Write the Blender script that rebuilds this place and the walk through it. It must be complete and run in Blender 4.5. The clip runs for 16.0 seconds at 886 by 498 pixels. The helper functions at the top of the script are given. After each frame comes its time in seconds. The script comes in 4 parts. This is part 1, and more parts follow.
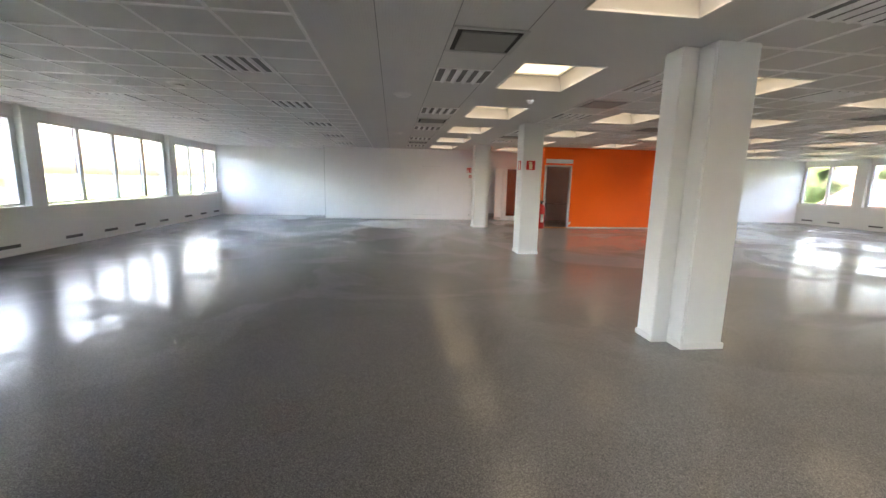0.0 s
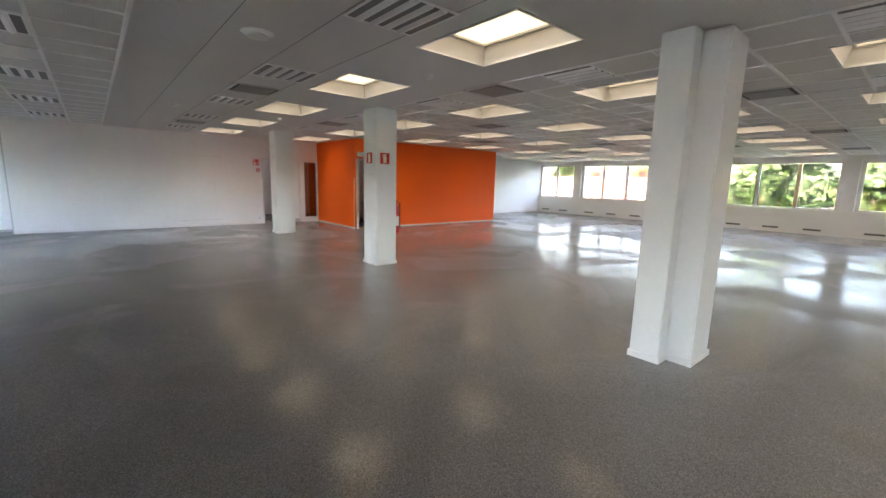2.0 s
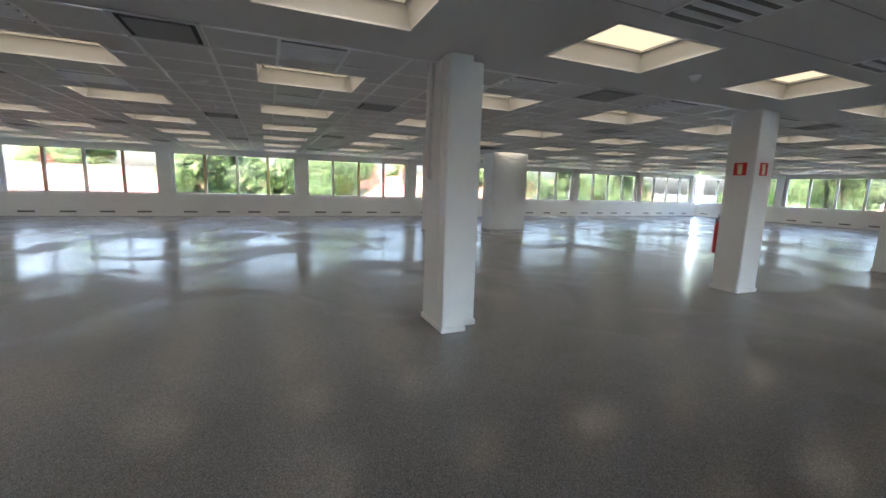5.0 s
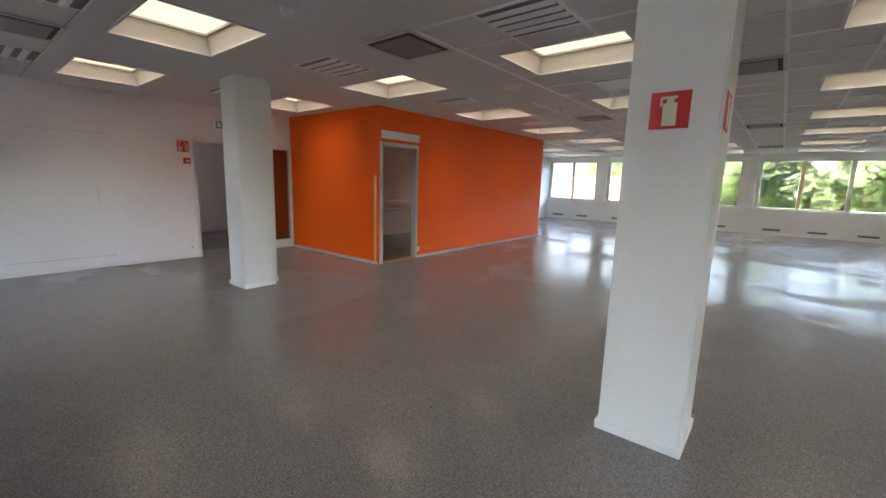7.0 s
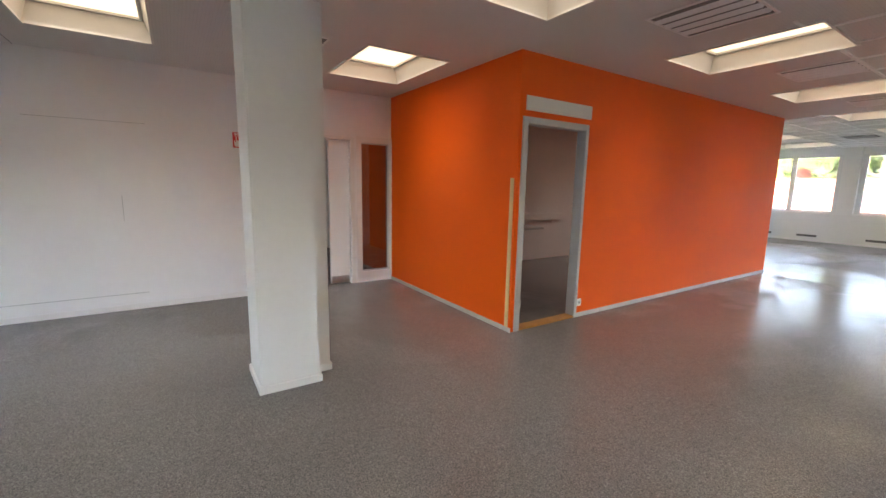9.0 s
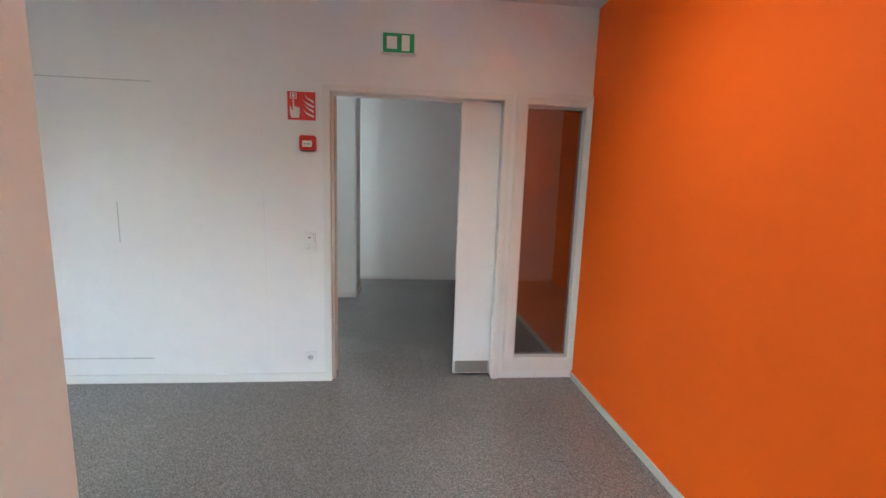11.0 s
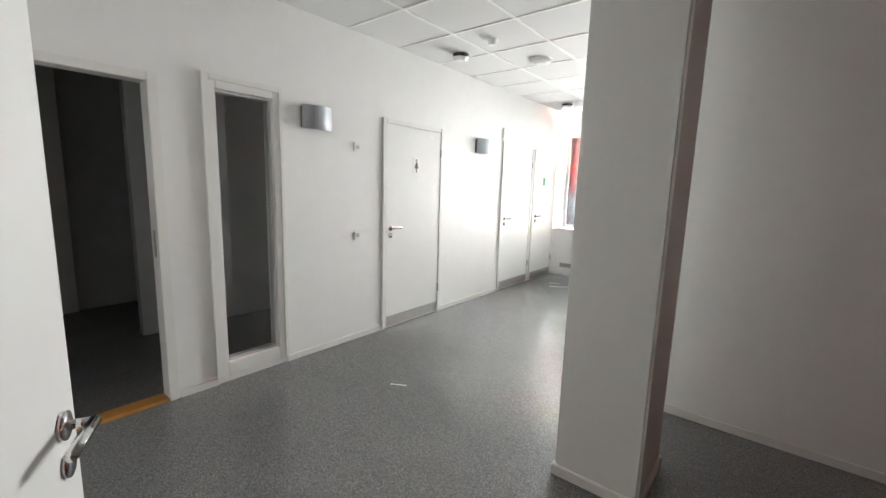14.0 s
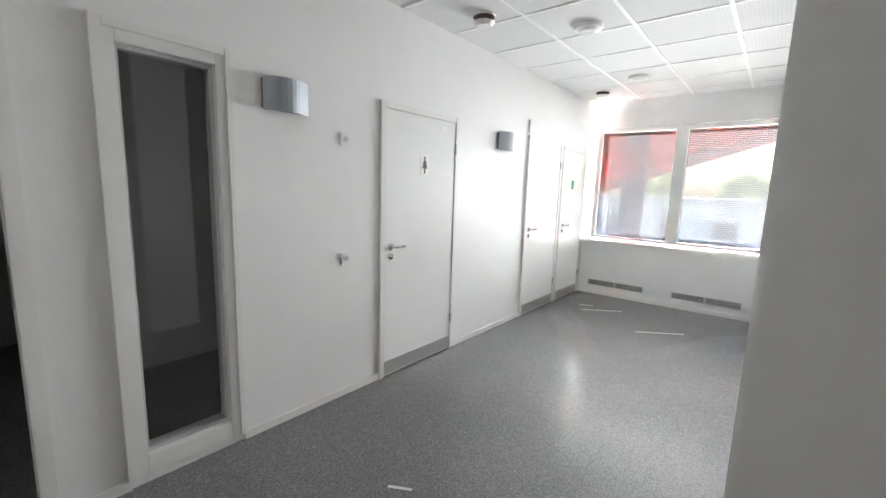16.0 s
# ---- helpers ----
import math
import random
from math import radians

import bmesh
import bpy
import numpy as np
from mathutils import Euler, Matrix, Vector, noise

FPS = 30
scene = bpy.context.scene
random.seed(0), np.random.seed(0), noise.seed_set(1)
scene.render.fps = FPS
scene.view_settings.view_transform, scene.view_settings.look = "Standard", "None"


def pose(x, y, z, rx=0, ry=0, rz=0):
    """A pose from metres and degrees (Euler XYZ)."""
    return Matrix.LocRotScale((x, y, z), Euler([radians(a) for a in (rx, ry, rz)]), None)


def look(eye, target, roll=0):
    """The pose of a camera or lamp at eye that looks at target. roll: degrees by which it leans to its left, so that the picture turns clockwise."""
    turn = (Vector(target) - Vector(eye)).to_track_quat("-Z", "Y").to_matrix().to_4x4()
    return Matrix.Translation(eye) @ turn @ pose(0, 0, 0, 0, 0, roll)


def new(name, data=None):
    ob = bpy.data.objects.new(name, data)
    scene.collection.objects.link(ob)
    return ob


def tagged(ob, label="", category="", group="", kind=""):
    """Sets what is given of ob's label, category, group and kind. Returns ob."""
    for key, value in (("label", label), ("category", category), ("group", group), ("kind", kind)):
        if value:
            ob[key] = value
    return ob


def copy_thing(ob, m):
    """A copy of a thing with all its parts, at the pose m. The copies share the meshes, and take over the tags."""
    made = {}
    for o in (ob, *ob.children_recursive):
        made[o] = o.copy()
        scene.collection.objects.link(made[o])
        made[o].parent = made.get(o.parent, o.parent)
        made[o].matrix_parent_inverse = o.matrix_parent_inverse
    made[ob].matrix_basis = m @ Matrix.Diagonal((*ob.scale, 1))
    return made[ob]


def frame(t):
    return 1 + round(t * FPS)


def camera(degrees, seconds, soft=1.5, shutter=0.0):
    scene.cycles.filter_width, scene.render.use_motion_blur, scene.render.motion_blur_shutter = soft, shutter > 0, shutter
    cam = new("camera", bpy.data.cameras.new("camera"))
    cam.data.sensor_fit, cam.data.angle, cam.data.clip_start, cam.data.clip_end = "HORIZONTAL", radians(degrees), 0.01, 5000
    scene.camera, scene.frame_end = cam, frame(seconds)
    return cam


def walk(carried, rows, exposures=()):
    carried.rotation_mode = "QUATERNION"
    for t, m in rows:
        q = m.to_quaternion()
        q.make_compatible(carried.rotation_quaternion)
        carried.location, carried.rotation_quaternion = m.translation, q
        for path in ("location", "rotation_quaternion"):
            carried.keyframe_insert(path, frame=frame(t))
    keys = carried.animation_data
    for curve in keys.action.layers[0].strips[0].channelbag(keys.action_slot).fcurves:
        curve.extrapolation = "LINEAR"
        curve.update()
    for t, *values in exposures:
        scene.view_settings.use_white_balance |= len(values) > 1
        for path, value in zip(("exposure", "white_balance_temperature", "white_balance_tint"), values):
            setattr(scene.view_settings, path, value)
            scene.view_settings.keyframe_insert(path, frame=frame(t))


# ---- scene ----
SKY = 0.09
SUN = 4.6
DIFFUSER = 0.0058
WELL_LIGHT = 0.025
LAMP_N = 0.31
VIEW_DIM = 0.046
VIEW_DIM_END = 0.014
EXPO = [(0, 8.45, 7000, 12), (1.5, 8.4, 6950, 12), (3, 7.95, 6150, 11), (5.5, 7.6, 6100, 10), (6, 7.75, 6200, 12), (7, 8.0, 6500, 12), (9, 8.35, 6750, 13), (11.5, 8.85, 5900, 2), (12.5, 8.7, 5950, 3), (13, 8.4, 6200, 7), (14, 8.25, 6800, 11), (16, 8.0, 6550, 11)]
cam = camera(94.5, 16.0)
PATH = [
    (0, (0.22, -0.225, 1.454), (0.464, 1.733, 1.128), 1.3),
    (0.5, (-0.072, 0.351, 1.468), (0.267, 2.295, 1.141), 1.3),
    (1, (-0.364, 0.889, 1.436), (0.107, 2.806, 1.114), 1.5),
    (1.5, (-0.61, 1.419, 1.423), (0.192, 3.223, 1.101), 1.5),
    (2, (-0.804, 1.919, 1.447), (0.478, 3.42, 1.124), 1.5),
    (2.5, (-0.963, 2.415, 1.443), (0.777, 3.344, 1.119), 1.4),
    (3, (-1.08, 2.856, 1.401), (0.887, 3.058, 1.105), 1.8),
    (5.3, (-0.744, 5.352, 1.432), (1.146, 4.772, 1.128), 1.7),
    (5.5, (-0.608, 5.601, 1.42), (1.326, 5.197, 1.112), 1.6),
    (6, (-0.294, 6.274, 1.419), (1.675, 6.436, 1.109), 1.7),
    (6.5, (0.007, 6.931, 1.435), (1.809, 7.736, 1.116), 1.7),
    (7, (0.449, 7.634, 1.432), (1.979, 8.88, 1.108), 1.6),
    (7.5, (0.965, 8.209, 1.453), (2.28, 9.68, 1.127), 1.3),
    (8, (1.443, 8.783, 1.457), (2.687, 10.316, 1.138), 1.2),
    (8.5, (1.948, 9.383, 1.431), (3.141, 10.957, 1.119), 1.1),
    (9, (2.41, 9.985, 1.429), (3.491, 11.638, 1.117), 1.1),
    (11.3, (3.916, 13.047, 1.379), (3.96, 15.025, 1.089), 1.6),
    (11.5, (3.983, 13.325, 1.354), (3.928, 15.303, 1.066), 1.1),
    (12, (4.05, 13.981, 1.381), (3.775, 15.94, 1.086), 1.2),
    (12.5, (4.016, 14.551, 1.414), (3.513, 16.463, 1.118), 1.5),
    (13, (3.91, 15.048, 1.441), (3.108, 16.856, 1.139), 1.6),
    (13.5, (3.732, 15.527, 1.406), (2.641, 17.178, 1.115), 1.4),
    (14, (3.533, 15.894, 1.443), (2.299, 17.438, 1.14), 1.7),
    (14.5, (3.356, 16.185, 1.462), (2.054, 17.672, 1.158), 1.8),
    (15, (3.13, 16.369, 1.464), (1.833, 17.862, 1.164), 1.8),
    (15.5, (2.948, 16.484, 1.459), (1.656, 17.982, 1.163), 1.8),
    (16, (2.833, 16.598, 1.471), (1.587, 18.133, 1.174), 1.8),
]
# between the fitted stretches the camera swings on past the columns and back, then towards the door
def heading(t, x, y, z, yaw, pitch, roll):
    a, p = radians(yaw), radians(pitch)
    return t, (x, y, z), (x - 2 * math.sin(a) * math.cos(p), y + 2 * math.cos(a) * math.cos(p), z + 2 * math.sin(p)), roll
GAP = [heading(3.2, -1.12, 3.04, 1.405, -92.0, -8.5, 1.8), heading(3.7, -1.155, 3.50, 1.425, -107.0, -8.6, 1.75), heading(4.25, -1.10, 4.06, 1.44, -115.5, -8.7, 1.7), heading(4.8, -0.97, 4.70, 1.435, -115.0, -8.7, 1.7),
       heading(9.8, 3.08, 11.0, 1.42, -24.5, -8.8, 1.2), heading(10.6, 3.60, 12.1, 1.40, -11.5, -8.5, 1.4)]
walk(cam, [(t, look(eye, target, roll)) for t, eye, target, roll in sorted(PATH + GAP)], EXPO)

# ---- world, sun, exposure ----
world = bpy.data.worlds.new("sky")
scene.world = world
world.use_nodes = True
wn = world.node_tree.nodes
sky = wn.new("ShaderNodeTexSky")
sky.sky_type = 'NISHITA'
sky.sun_disc = False
sky.sun_elevation, sky.sun_rotation = radians(58), radians(0)
sky.air_density, sky.dust_density, sky.ozone_density = 1.0, 4.0, 1.0
wn["Background"].inputs["Strength"].default_value = SKY
world.node_tree.links.new(sky.outputs[0], wn["Background"].inputs["Color"])
sun = new("sun", bpy.data.lights.new("sun", 'SUN'))
sun.data.energy, sun.data.angle, sun.data.color = SUN, radians(3), (1.0, 0.95, 0.87)
sun.matrix_world = look((0, 0, 0), (-0.03, -math.cos(radians(58)), -math.sin(radians(58))))

# sky light falling in through the end window and down the skylight wells
def window_lamp(name, at, aim, length, height, power):
    lamp_ob = new(name, bpy.data.lights.new(name, 'AREA'))
    lamp_ob.data.shape, lamp_ob.data.size, lamp_ob.data.size_y = 'RECTANGLE', length, height
    lamp_ob.data.energy, lamp_ob.data.color = power, (0.93, 0.97, 1.0)
    lamp_ob.data.spread = radians(85)
    lamp_ob.matrix_world = look(at, aim)
window_lamp("daylight_end", (1.85, 22.95, 1.58), (1.85, 20.0, 1.58), 2.15, 1.4, LAMP_N)

# ---- materials ----
def mat(name, color, rough=0.5, metal=0.0, var=0.06, scale=3.0, bump=0.0, bscale=120.0, emit=0.0, rvar=0.0, trans=0.0, spec=0.5, obj_var=0.0):
    m = bpy.data.materials.new(name)
    m.use_nodes = True
    nt = m.node_tree
    b = nt.nodes["Principled BSDF"]
    b.inputs["Roughness"].default_value, b.inputs["Metallic"].default_value = rough, metal
    b.inputs["Specular IOR Level"].default_value = spec
    b.inputs["Transmission Weight"].default_value = trans
    b.inputs["Base Color"].default_value = (*color, 1)
    tc = nt.nodes.new("ShaderNodeTexCoord")
    if var or rvar:
        n1 = nt.nodes.new("ShaderNodeTexNoise"); n1.inputs["Scale"].default_value = scale; n1.inputs["Detail"].default_value = 6
        n2 = nt.nodes.new("ShaderNodeTexNoise"); n2.inputs["Scale"].default_value = scale * 14; n2.inputs["Detail"].default_value = 3
        add = nt.nodes.new("ShaderNodeMix"); add.data_type = 'FLOAT'; add.inputs[0].default_value = 0.35
        nt.links.new(tc.outputs["Object"], n1.inputs["Vector"]); nt.links.new(tc.outputs["Object"], n2.inputs["Vector"])
        nt.links.new(n1.outputs[0], add.inputs[2]); nt.links.new(n2.outputs[0], add.inputs[3])
        if var:
            hs = nt.nodes.new("ShaderNodeMapRange")
            hs.inputs[1].default_value, hs.inputs[2].default_value = 0.3, 0.7
            hs.inputs[3].default_value, hs.inputs[4].default_value = 1 - var, 1 + var
            mul = nt.nodes.new("ShaderNodeMix"); mul.data_type = 'RGBA'; mul.blend_type = 'MULTIPLY'; mul.inputs[0].default_value = 1
            mul.inputs[6].default_value = (*color, 1)
            nt.links.new(add.outputs[0], hs.inputs[0]); nt.links.new(hs.outputs[0], mul.inputs[7])
            last = mul.outputs[2]
            if obj_var:
                oi = nt.nodes.new("ShaderNodeObjectInfo"); mr = nt.nodes.new("ShaderNodeMapRange")
                mr.inputs[3].default_value, mr.inputs[4].default_value = 1 - obj_var, 1 + obj_var
                mu2 = nt.nodes.new("ShaderNodeMix"); mu2.data_type = 'RGBA'; mu2.blend_type = 'MULTIPLY'; mu2.inputs[0].default_value = 1
                nt.links.new(oi.outputs["Random"], mr.inputs[0]); nt.links.new(last, mu2.inputs[6]); nt.links.new(mr.outputs[0], mu2.inputs[7])
                last = mu2.outputs[2]
            nt.links.new(last, b.inputs["Base Color"])
        if rvar:
            rr = nt.nodes.new("ShaderNodeMapRange")
            rr.inputs[1].default_value, rr.inputs[2].default_value = 0.3, 0.7
            rr.inputs[3].default_value, rr.inputs[4].default_value = max(0.02, rough - rvar), min(1, rough + rvar)
            nt.links.new(add.outputs[0], rr.inputs[0]); nt.links.new(rr.outputs[0], b.inputs["Roughness"])
    if bump:
        n3 = nt.nodes.new("ShaderNodeTexNoise"); n3.inputs["Scale"].default_value = bscale; n3.inputs["Detail"].default_value = 3
        bp = nt.nodes.new("ShaderNodeBump"); bp.inputs["Strength"].default_value = bump; bp.inputs["Distance"].default_value = 0.01
        nt.links.new(tc.outputs["Object"], n3.inputs["Vector"]); nt.links.new(n3.outputs[0], bp.inputs["Height"]); nt.links.new(bp.outputs[0], b.inputs["Normal"])
    if emit:
        b.inputs["Emission Color"].default_value = (*color, 1)
        b.inputs["Emission Strength"].default_value = emit
    return m


def floor_material():
    m = mat("vinyl_floor", (0.17, 0.17, 0.175), 0.3, var=0, spec=0.2)
    nt = m.node_tree; b = nt.nodes["Principled BSDF"]; L = nt.links
    tc = nt.nodes.new("ShaderNodeTexCoord")
    def noise(scale, detail=2, dist=0.0):
        n = nt.nodes.new("ShaderNodeTexNoise"); n.inputs["Scale"].default_value = scale; n.inputs["Detail"].default_value = detail; n.inputs["Distortion"].default_value = dist
        L.new(tc.outputs["Object"], n.inputs["Vector"]); return n.outputs[0]
    def ramp(src, stops):
        r = nt.nodes.new("ShaderNodeValToRGB")
        r.color_ramp.elements[0].position, r.color_ramp.elements[0].color = stops[0][0], (*stops[0][1], 1)
        r.color_ramp.elements[1].position, r.color_ramp.elements[1].color = stops[-1][0], (*stops[-1][1], 1)
        for p, c in stops[1:-1]:
            e = r.color_ramp.elements.new(p); e.color = (*c, 1)
        L.new(src, r.inputs[0]); return r.outputs[0]
    chips = nt.nodes.new("ShaderNodeTexVoronoi"); chips.inputs["Scale"].default_value = 230
    L.new(tc.outputs["Object"], chips.inputs["Vector"])
    sep = nt.nodes.new("ShaderNodeSeparateColor"); L.new(chips.outputs["Color"], sep.inputs[0])
    speck = ramp(sep.outputs[0], [(0.0, (0.085, 0.085, 0.087)), (0.35, (0.165, 0.165, 0.165)), (0.75, (0.225, 0.223, 0.22)), (1.0, (0.33, 0.327, 0.322))])
    wear = ramp(noise(0.55, 6, 0.6), [(0.3, (0.86, 0.86, 0.86)), (0.7, (1.1, 1.1, 1.1))])
    mul = nt.nodes.new("ShaderNodeMix"); mul.data_type = 'RGBA'; mul.blend_type = 'MULTIPLY'; mul.inputs[0].default_value = 1
    L.new(speck, mul.inputs[6]); L.new(wear, mul.inputs[7]); L.new(mul.outputs[2], b.inputs["Base Color"])
    patch = ramp(noise(0.55, 3.5, 0.9), [(0.32, (0.42, 0.42, 0.42)), (0.50, (0.48, 0.48, 0.48)), (0.62, (0.58, 0.58, 0.58))])
    L.new(patch, b.inputs["Roughness"])
    bp = nt.nodes.new("ShaderNodeBump"); bp.inputs["Strength"].default_value = 0.10; bp.inputs["Distance"].default_value = 0.02
    bp2 = nt.nodes.new("ShaderNodeBump"); bp2.inputs["Strength"].default_value = 0.05; bp2.inputs["Distance"].default_value = 0.002
    L.new(noise(2.2, 3), bp.inputs["Height"]); L.new(chips.outputs["Distance"], bp2.inputs["Height"])
    L.new(bp.outputs[0], bp2.inputs["Normal"]); L.new(bp2.outputs[0], b.inputs["Normal"])
    # worn wax coat: glossy sheets with dull islands
    coat = ramp(noise(0.42, 4, 1.2), [(0.35, (0.14, 0.14, 0.14)), (0.7, (0.25, 0.25, 0.25))])
    b.inputs["Coat Weight"].default_value, b.inputs["Coat IOR"].default_value = 1.0, 1.42
    dull = ramp(noise(0.5, 5, 0.8), [(0.41, (0.22, 0.22, 0.22)), (0.47, (1, 1, 1))])
    L.new(dull, b.inputs["Coat Weight"])
    L.new(coat, b.inputs["Coat Roughness"])
    swell = nt.nodes.new("ShaderNodeBump"); swell.inputs["Strength"].default_value = 0.06; swell.inputs["Distance"].default_value = 0.02
    L.new(noise(1.6, 2), swell.inputs["Height"]); L.new(swell.outputs[0], b.inputs["Coat Normal"])
    return m


def tile_material(color=(0.74, 0.74, 0.73)):
    """Perforated mineral board: rows of small dark holes."""
    m = mat("perforated_board", color, 0.85, var=0.03, scale=1.2)
    nt = m.node_tree; b = nt.nodes["Principled BSDF"]; L = nt.links
    src = b.inputs["Base Color"].links[0].from_socket
    tc = nt.nodes.new("ShaderNodeTexCoord"); v = nt.nodes.new("ShaderNodeTexVoronoi")
    v.inputs["Scale"].default_value = 42; v.inputs["Randomness"].default_value = 0.0
    L.new(tc.outputs["Object"], v.inputs["Vector"])
    r = nt.nodes.new("ShaderNodeMapRange"); r.inputs[1].default_value, r.inputs[2].default_value = 0.22, 0.3
    r.inputs[3].default_value, r.inputs[4].default_value = 0.6, 1.0
    L.new(v.outputs["Distance"], r.inputs[0])
    mul = nt.nodes.new("ShaderNodeMix"); mul.data_type = 'RGBA'; mul.blend_type = 'MULTIPLY'; mul.inputs[0].default_value = 1
    L.new(src, mul.inputs[6]); L.new(r.outputs[0], mul.inputs[7]); L.new(mul.outputs[2], b.inputs["Base Color"])
    return m


M_WALL = mat("white_wall_paint", (0.84, 0.835, 0.82), 0.5, var=0.03, scale=0.8, bump=0.08, bscale=90)
M_COL = mat("column_paint", (0.80, 0.80, 0.77), 0.42, var=0.025, scale=1.5, bump=0.10, bscale=60)
M_ORANGE = mat("orange_paint", (0.92, 0.125, 0.0), 0.62, spec=0.3, var=0.03, scale=0.9, bump=0.06, bscale=110)
M_FLOOR = floor_material()
M_BOARD = tile_material()
M_BOARDW = tile_material((0.76, 0.76, 0.75))
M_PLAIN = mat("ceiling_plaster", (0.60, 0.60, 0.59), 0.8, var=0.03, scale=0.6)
M_BAR = mat("ceiling_bar", (0.90, 0.90, 0.89), 0.3, var=0.02)
M_TRIM = mat("white_gloss_trim", (0.80, 0.79, 0.76), 0.3, var=0.03, scale=4)
M_GREY = mat("grey_gloss_trim", (0.55, 0.56, 0.55), 0.32, var=0.03, scale=4)
M_LEAF = mat("door_laminate", (0.82, 0.82, 0.80), 0.28, var=0.015, scale=2)
M_PLASTIC = mat("white_plastic", (0.82, 0.82, 0.80), 0.3, var=0.01)
M_RED = mat("red_plastic", (0.62, 0.025, 0.02), 0.35, var=0.03)
M_WHITE = mat("white_print", (0.88, 0.87, 0.82), 0.5, var=0.01)
M_CREAM = mat("luminous_print", (0.80, 0.80, 0.55), 0.5, var=0.02)
M_BLACK = mat("black_plastic", (0.02, 0.02, 0.02), 0.4, var=0.05)
# near-black puts the shade inside grille and cassette slots into the colour
M_DARK = mat("dark_recess", (0.03, 0.03, 0.032), 0.7, var=0.1)
M_GREEN = mat("green_sign", (0.02, 0.32, 0.12), 0.35, var=0.02, emit=0.0)
M_STEEL = mat("brushed_steel", (0.50, 0.49, 0.47), 0.32, 1.0, var=0.06, scale=20)
M_CHROME = mat("chrome", (0.75, 0.75, 0.75), 0.12, 1.0, var=0.0)
M_SLOT = mat("grille_metal", (0.16, 0.15, 0.14), 0.45, 0.3, var=0.06)
M_CASING = mat("radiator_casing_paint", (0.76, 0.75, 0.72), 0.42, var=0.03, scale=1.0)
M_FRAME = mat("window_frame_paint", (0.74, 0.74, 0.72), 0.35, var=0.03)
M_WOODFR = mat("window_wood", (0.56, 0.37, 0.24), 0.45, var=0.12, scale=6)
M_OAK = mat("oak_threshold", (0.50, 0.24, 0.06), 0.4, var=0.2, scale=9)
M_STRIP = mat("beige_strip", (0.74, 0.55, 0.28), 0.5, var=0.08, scale=5)
# white, not metal: window light caught by the blades is in the colour
M_LOUVRE = mat("louvre_glint_white", (0.90, 0.91, 0.92), 0.3, 0.0, var=0.02)
# near-black holds the shade of the deep gaps between louvre blades
M_LAMPBOX = mat("lamp_housing_shaded", (0.12, 0.125, 0.13), 0.4, var=0.02)
M_ACGREY = mat("cassette_grey", (0.25, 0.25, 0.25), 0.5, var=0.04)
M_DIFF = mat("skylight_diffuser", (1.0, 0.79, 0.52), 0.5, var=0.0, emit=DIFFUSER)
M_BLUEGREY = mat("wall_lamp_metal", (0.42, 0.45, 0.48), 0.3, 0.5, var=0.03)
# grey darker than the white walls, with the unlit room's shade in it
M_DARKROOM = mat("unlit_room_wall_shade", (0.55, 0.56, 0.55), 0.7, var=0.05)
# dark glass colours stand in for a dimmer outdoors; the panes are clear
M_GLASS = mat("window_glass", (VIEW_DIM, VIEW_DIM * 1.01, VIEW_DIM * 1.02), 0.0, var=0, trans=1.0)
M_GLASS_END = mat("end_window_glass", (VIEW_DIM_END, VIEW_DIM_END, VIEW_DIM_END), 0.0, var=0, trans=1.0)
M_CLEAR = mat("inner_glass", (0.96, 0.97, 0.97), 0.0, var=0, trans=1.0)
M_MIRRORY = mat("reflective_side_glass", (0.30, 0.30, 0.30), 0.0, var=0, trans=1.0)
M_MIRRORY.node_tree.nodes["Principled BSDF"].inputs["IOR"].default_value = 2.3
M_ASPH = mat("asphalt", (0.16, 0.16, 0.16), 0.9, var=0.15, scale=0.2)
M_GRASS = mat("grass", (0.08, 0.13, 0.035), 0.9, var=0.3, scale=0.15)
M_ROOF = mat("red_roof", (0.34, 0.13, 0.10), 0.7, var=0.12, scale=0.8, obj_var=0.2)
M_FACADE = mat("facade_render", (0.42, 0.36, 0.29), 0.8, var=0.08, scale=0.5, obj_var=0.2)
M_BRICK = mat("brick_facade", (0.36, 0.15, 0.10), 0.85, var=0.12, scale=1.0)
M_FARGLASS = mat("far_window", (0.05, 0.06, 0.08), 0.1, var=0.1)
M_BARK = mat("bark", (0.12, 0.08, 0.05), 0.9, var=0.25, scale=4)
M_LEAVES = mat("leaves", (0.12, 0.165, 0.07), 0.7, var=0.35, scale=1.2, obj_var=0.35)
def let_light_through(m, color, share):
    nt = m.node_tree
    tr = nt.nodes.new("ShaderNodeBsdfTranslucent"); tr.inputs["Color"].default_value = (*color, 1)
    mx = nt.nodes.new("ShaderNodeMixShader"); mx.inputs[0].default_value = share
    nt.links.new(nt.nodes["Principled BSDF"].outputs[0], mx.inputs[1]); nt.links.new(tr.outputs[0], mx.inputs[2])
    nt.links.new(mx.outputs[0], nt.nodes["Material Output"].inputs["Surface"])
let_light_through(M_LEAVES, (0.30, 0.37, 0.17), 0.5)
M_CANOPY = mat("red_canopy", (0.55, 0.09, 0.06), 0.5, var=0.05)
let_light_through(M_CANOPY, (0.75, 0.16, 0.10), 0.6)
M_POST = mat("blue_grey_post", (0.28, 0.34, 0.48), 0.45, var=0.05)
M_TYRE = mat("tyre", (0.03, 0.03, 0.03), 0.8, var=0.1)
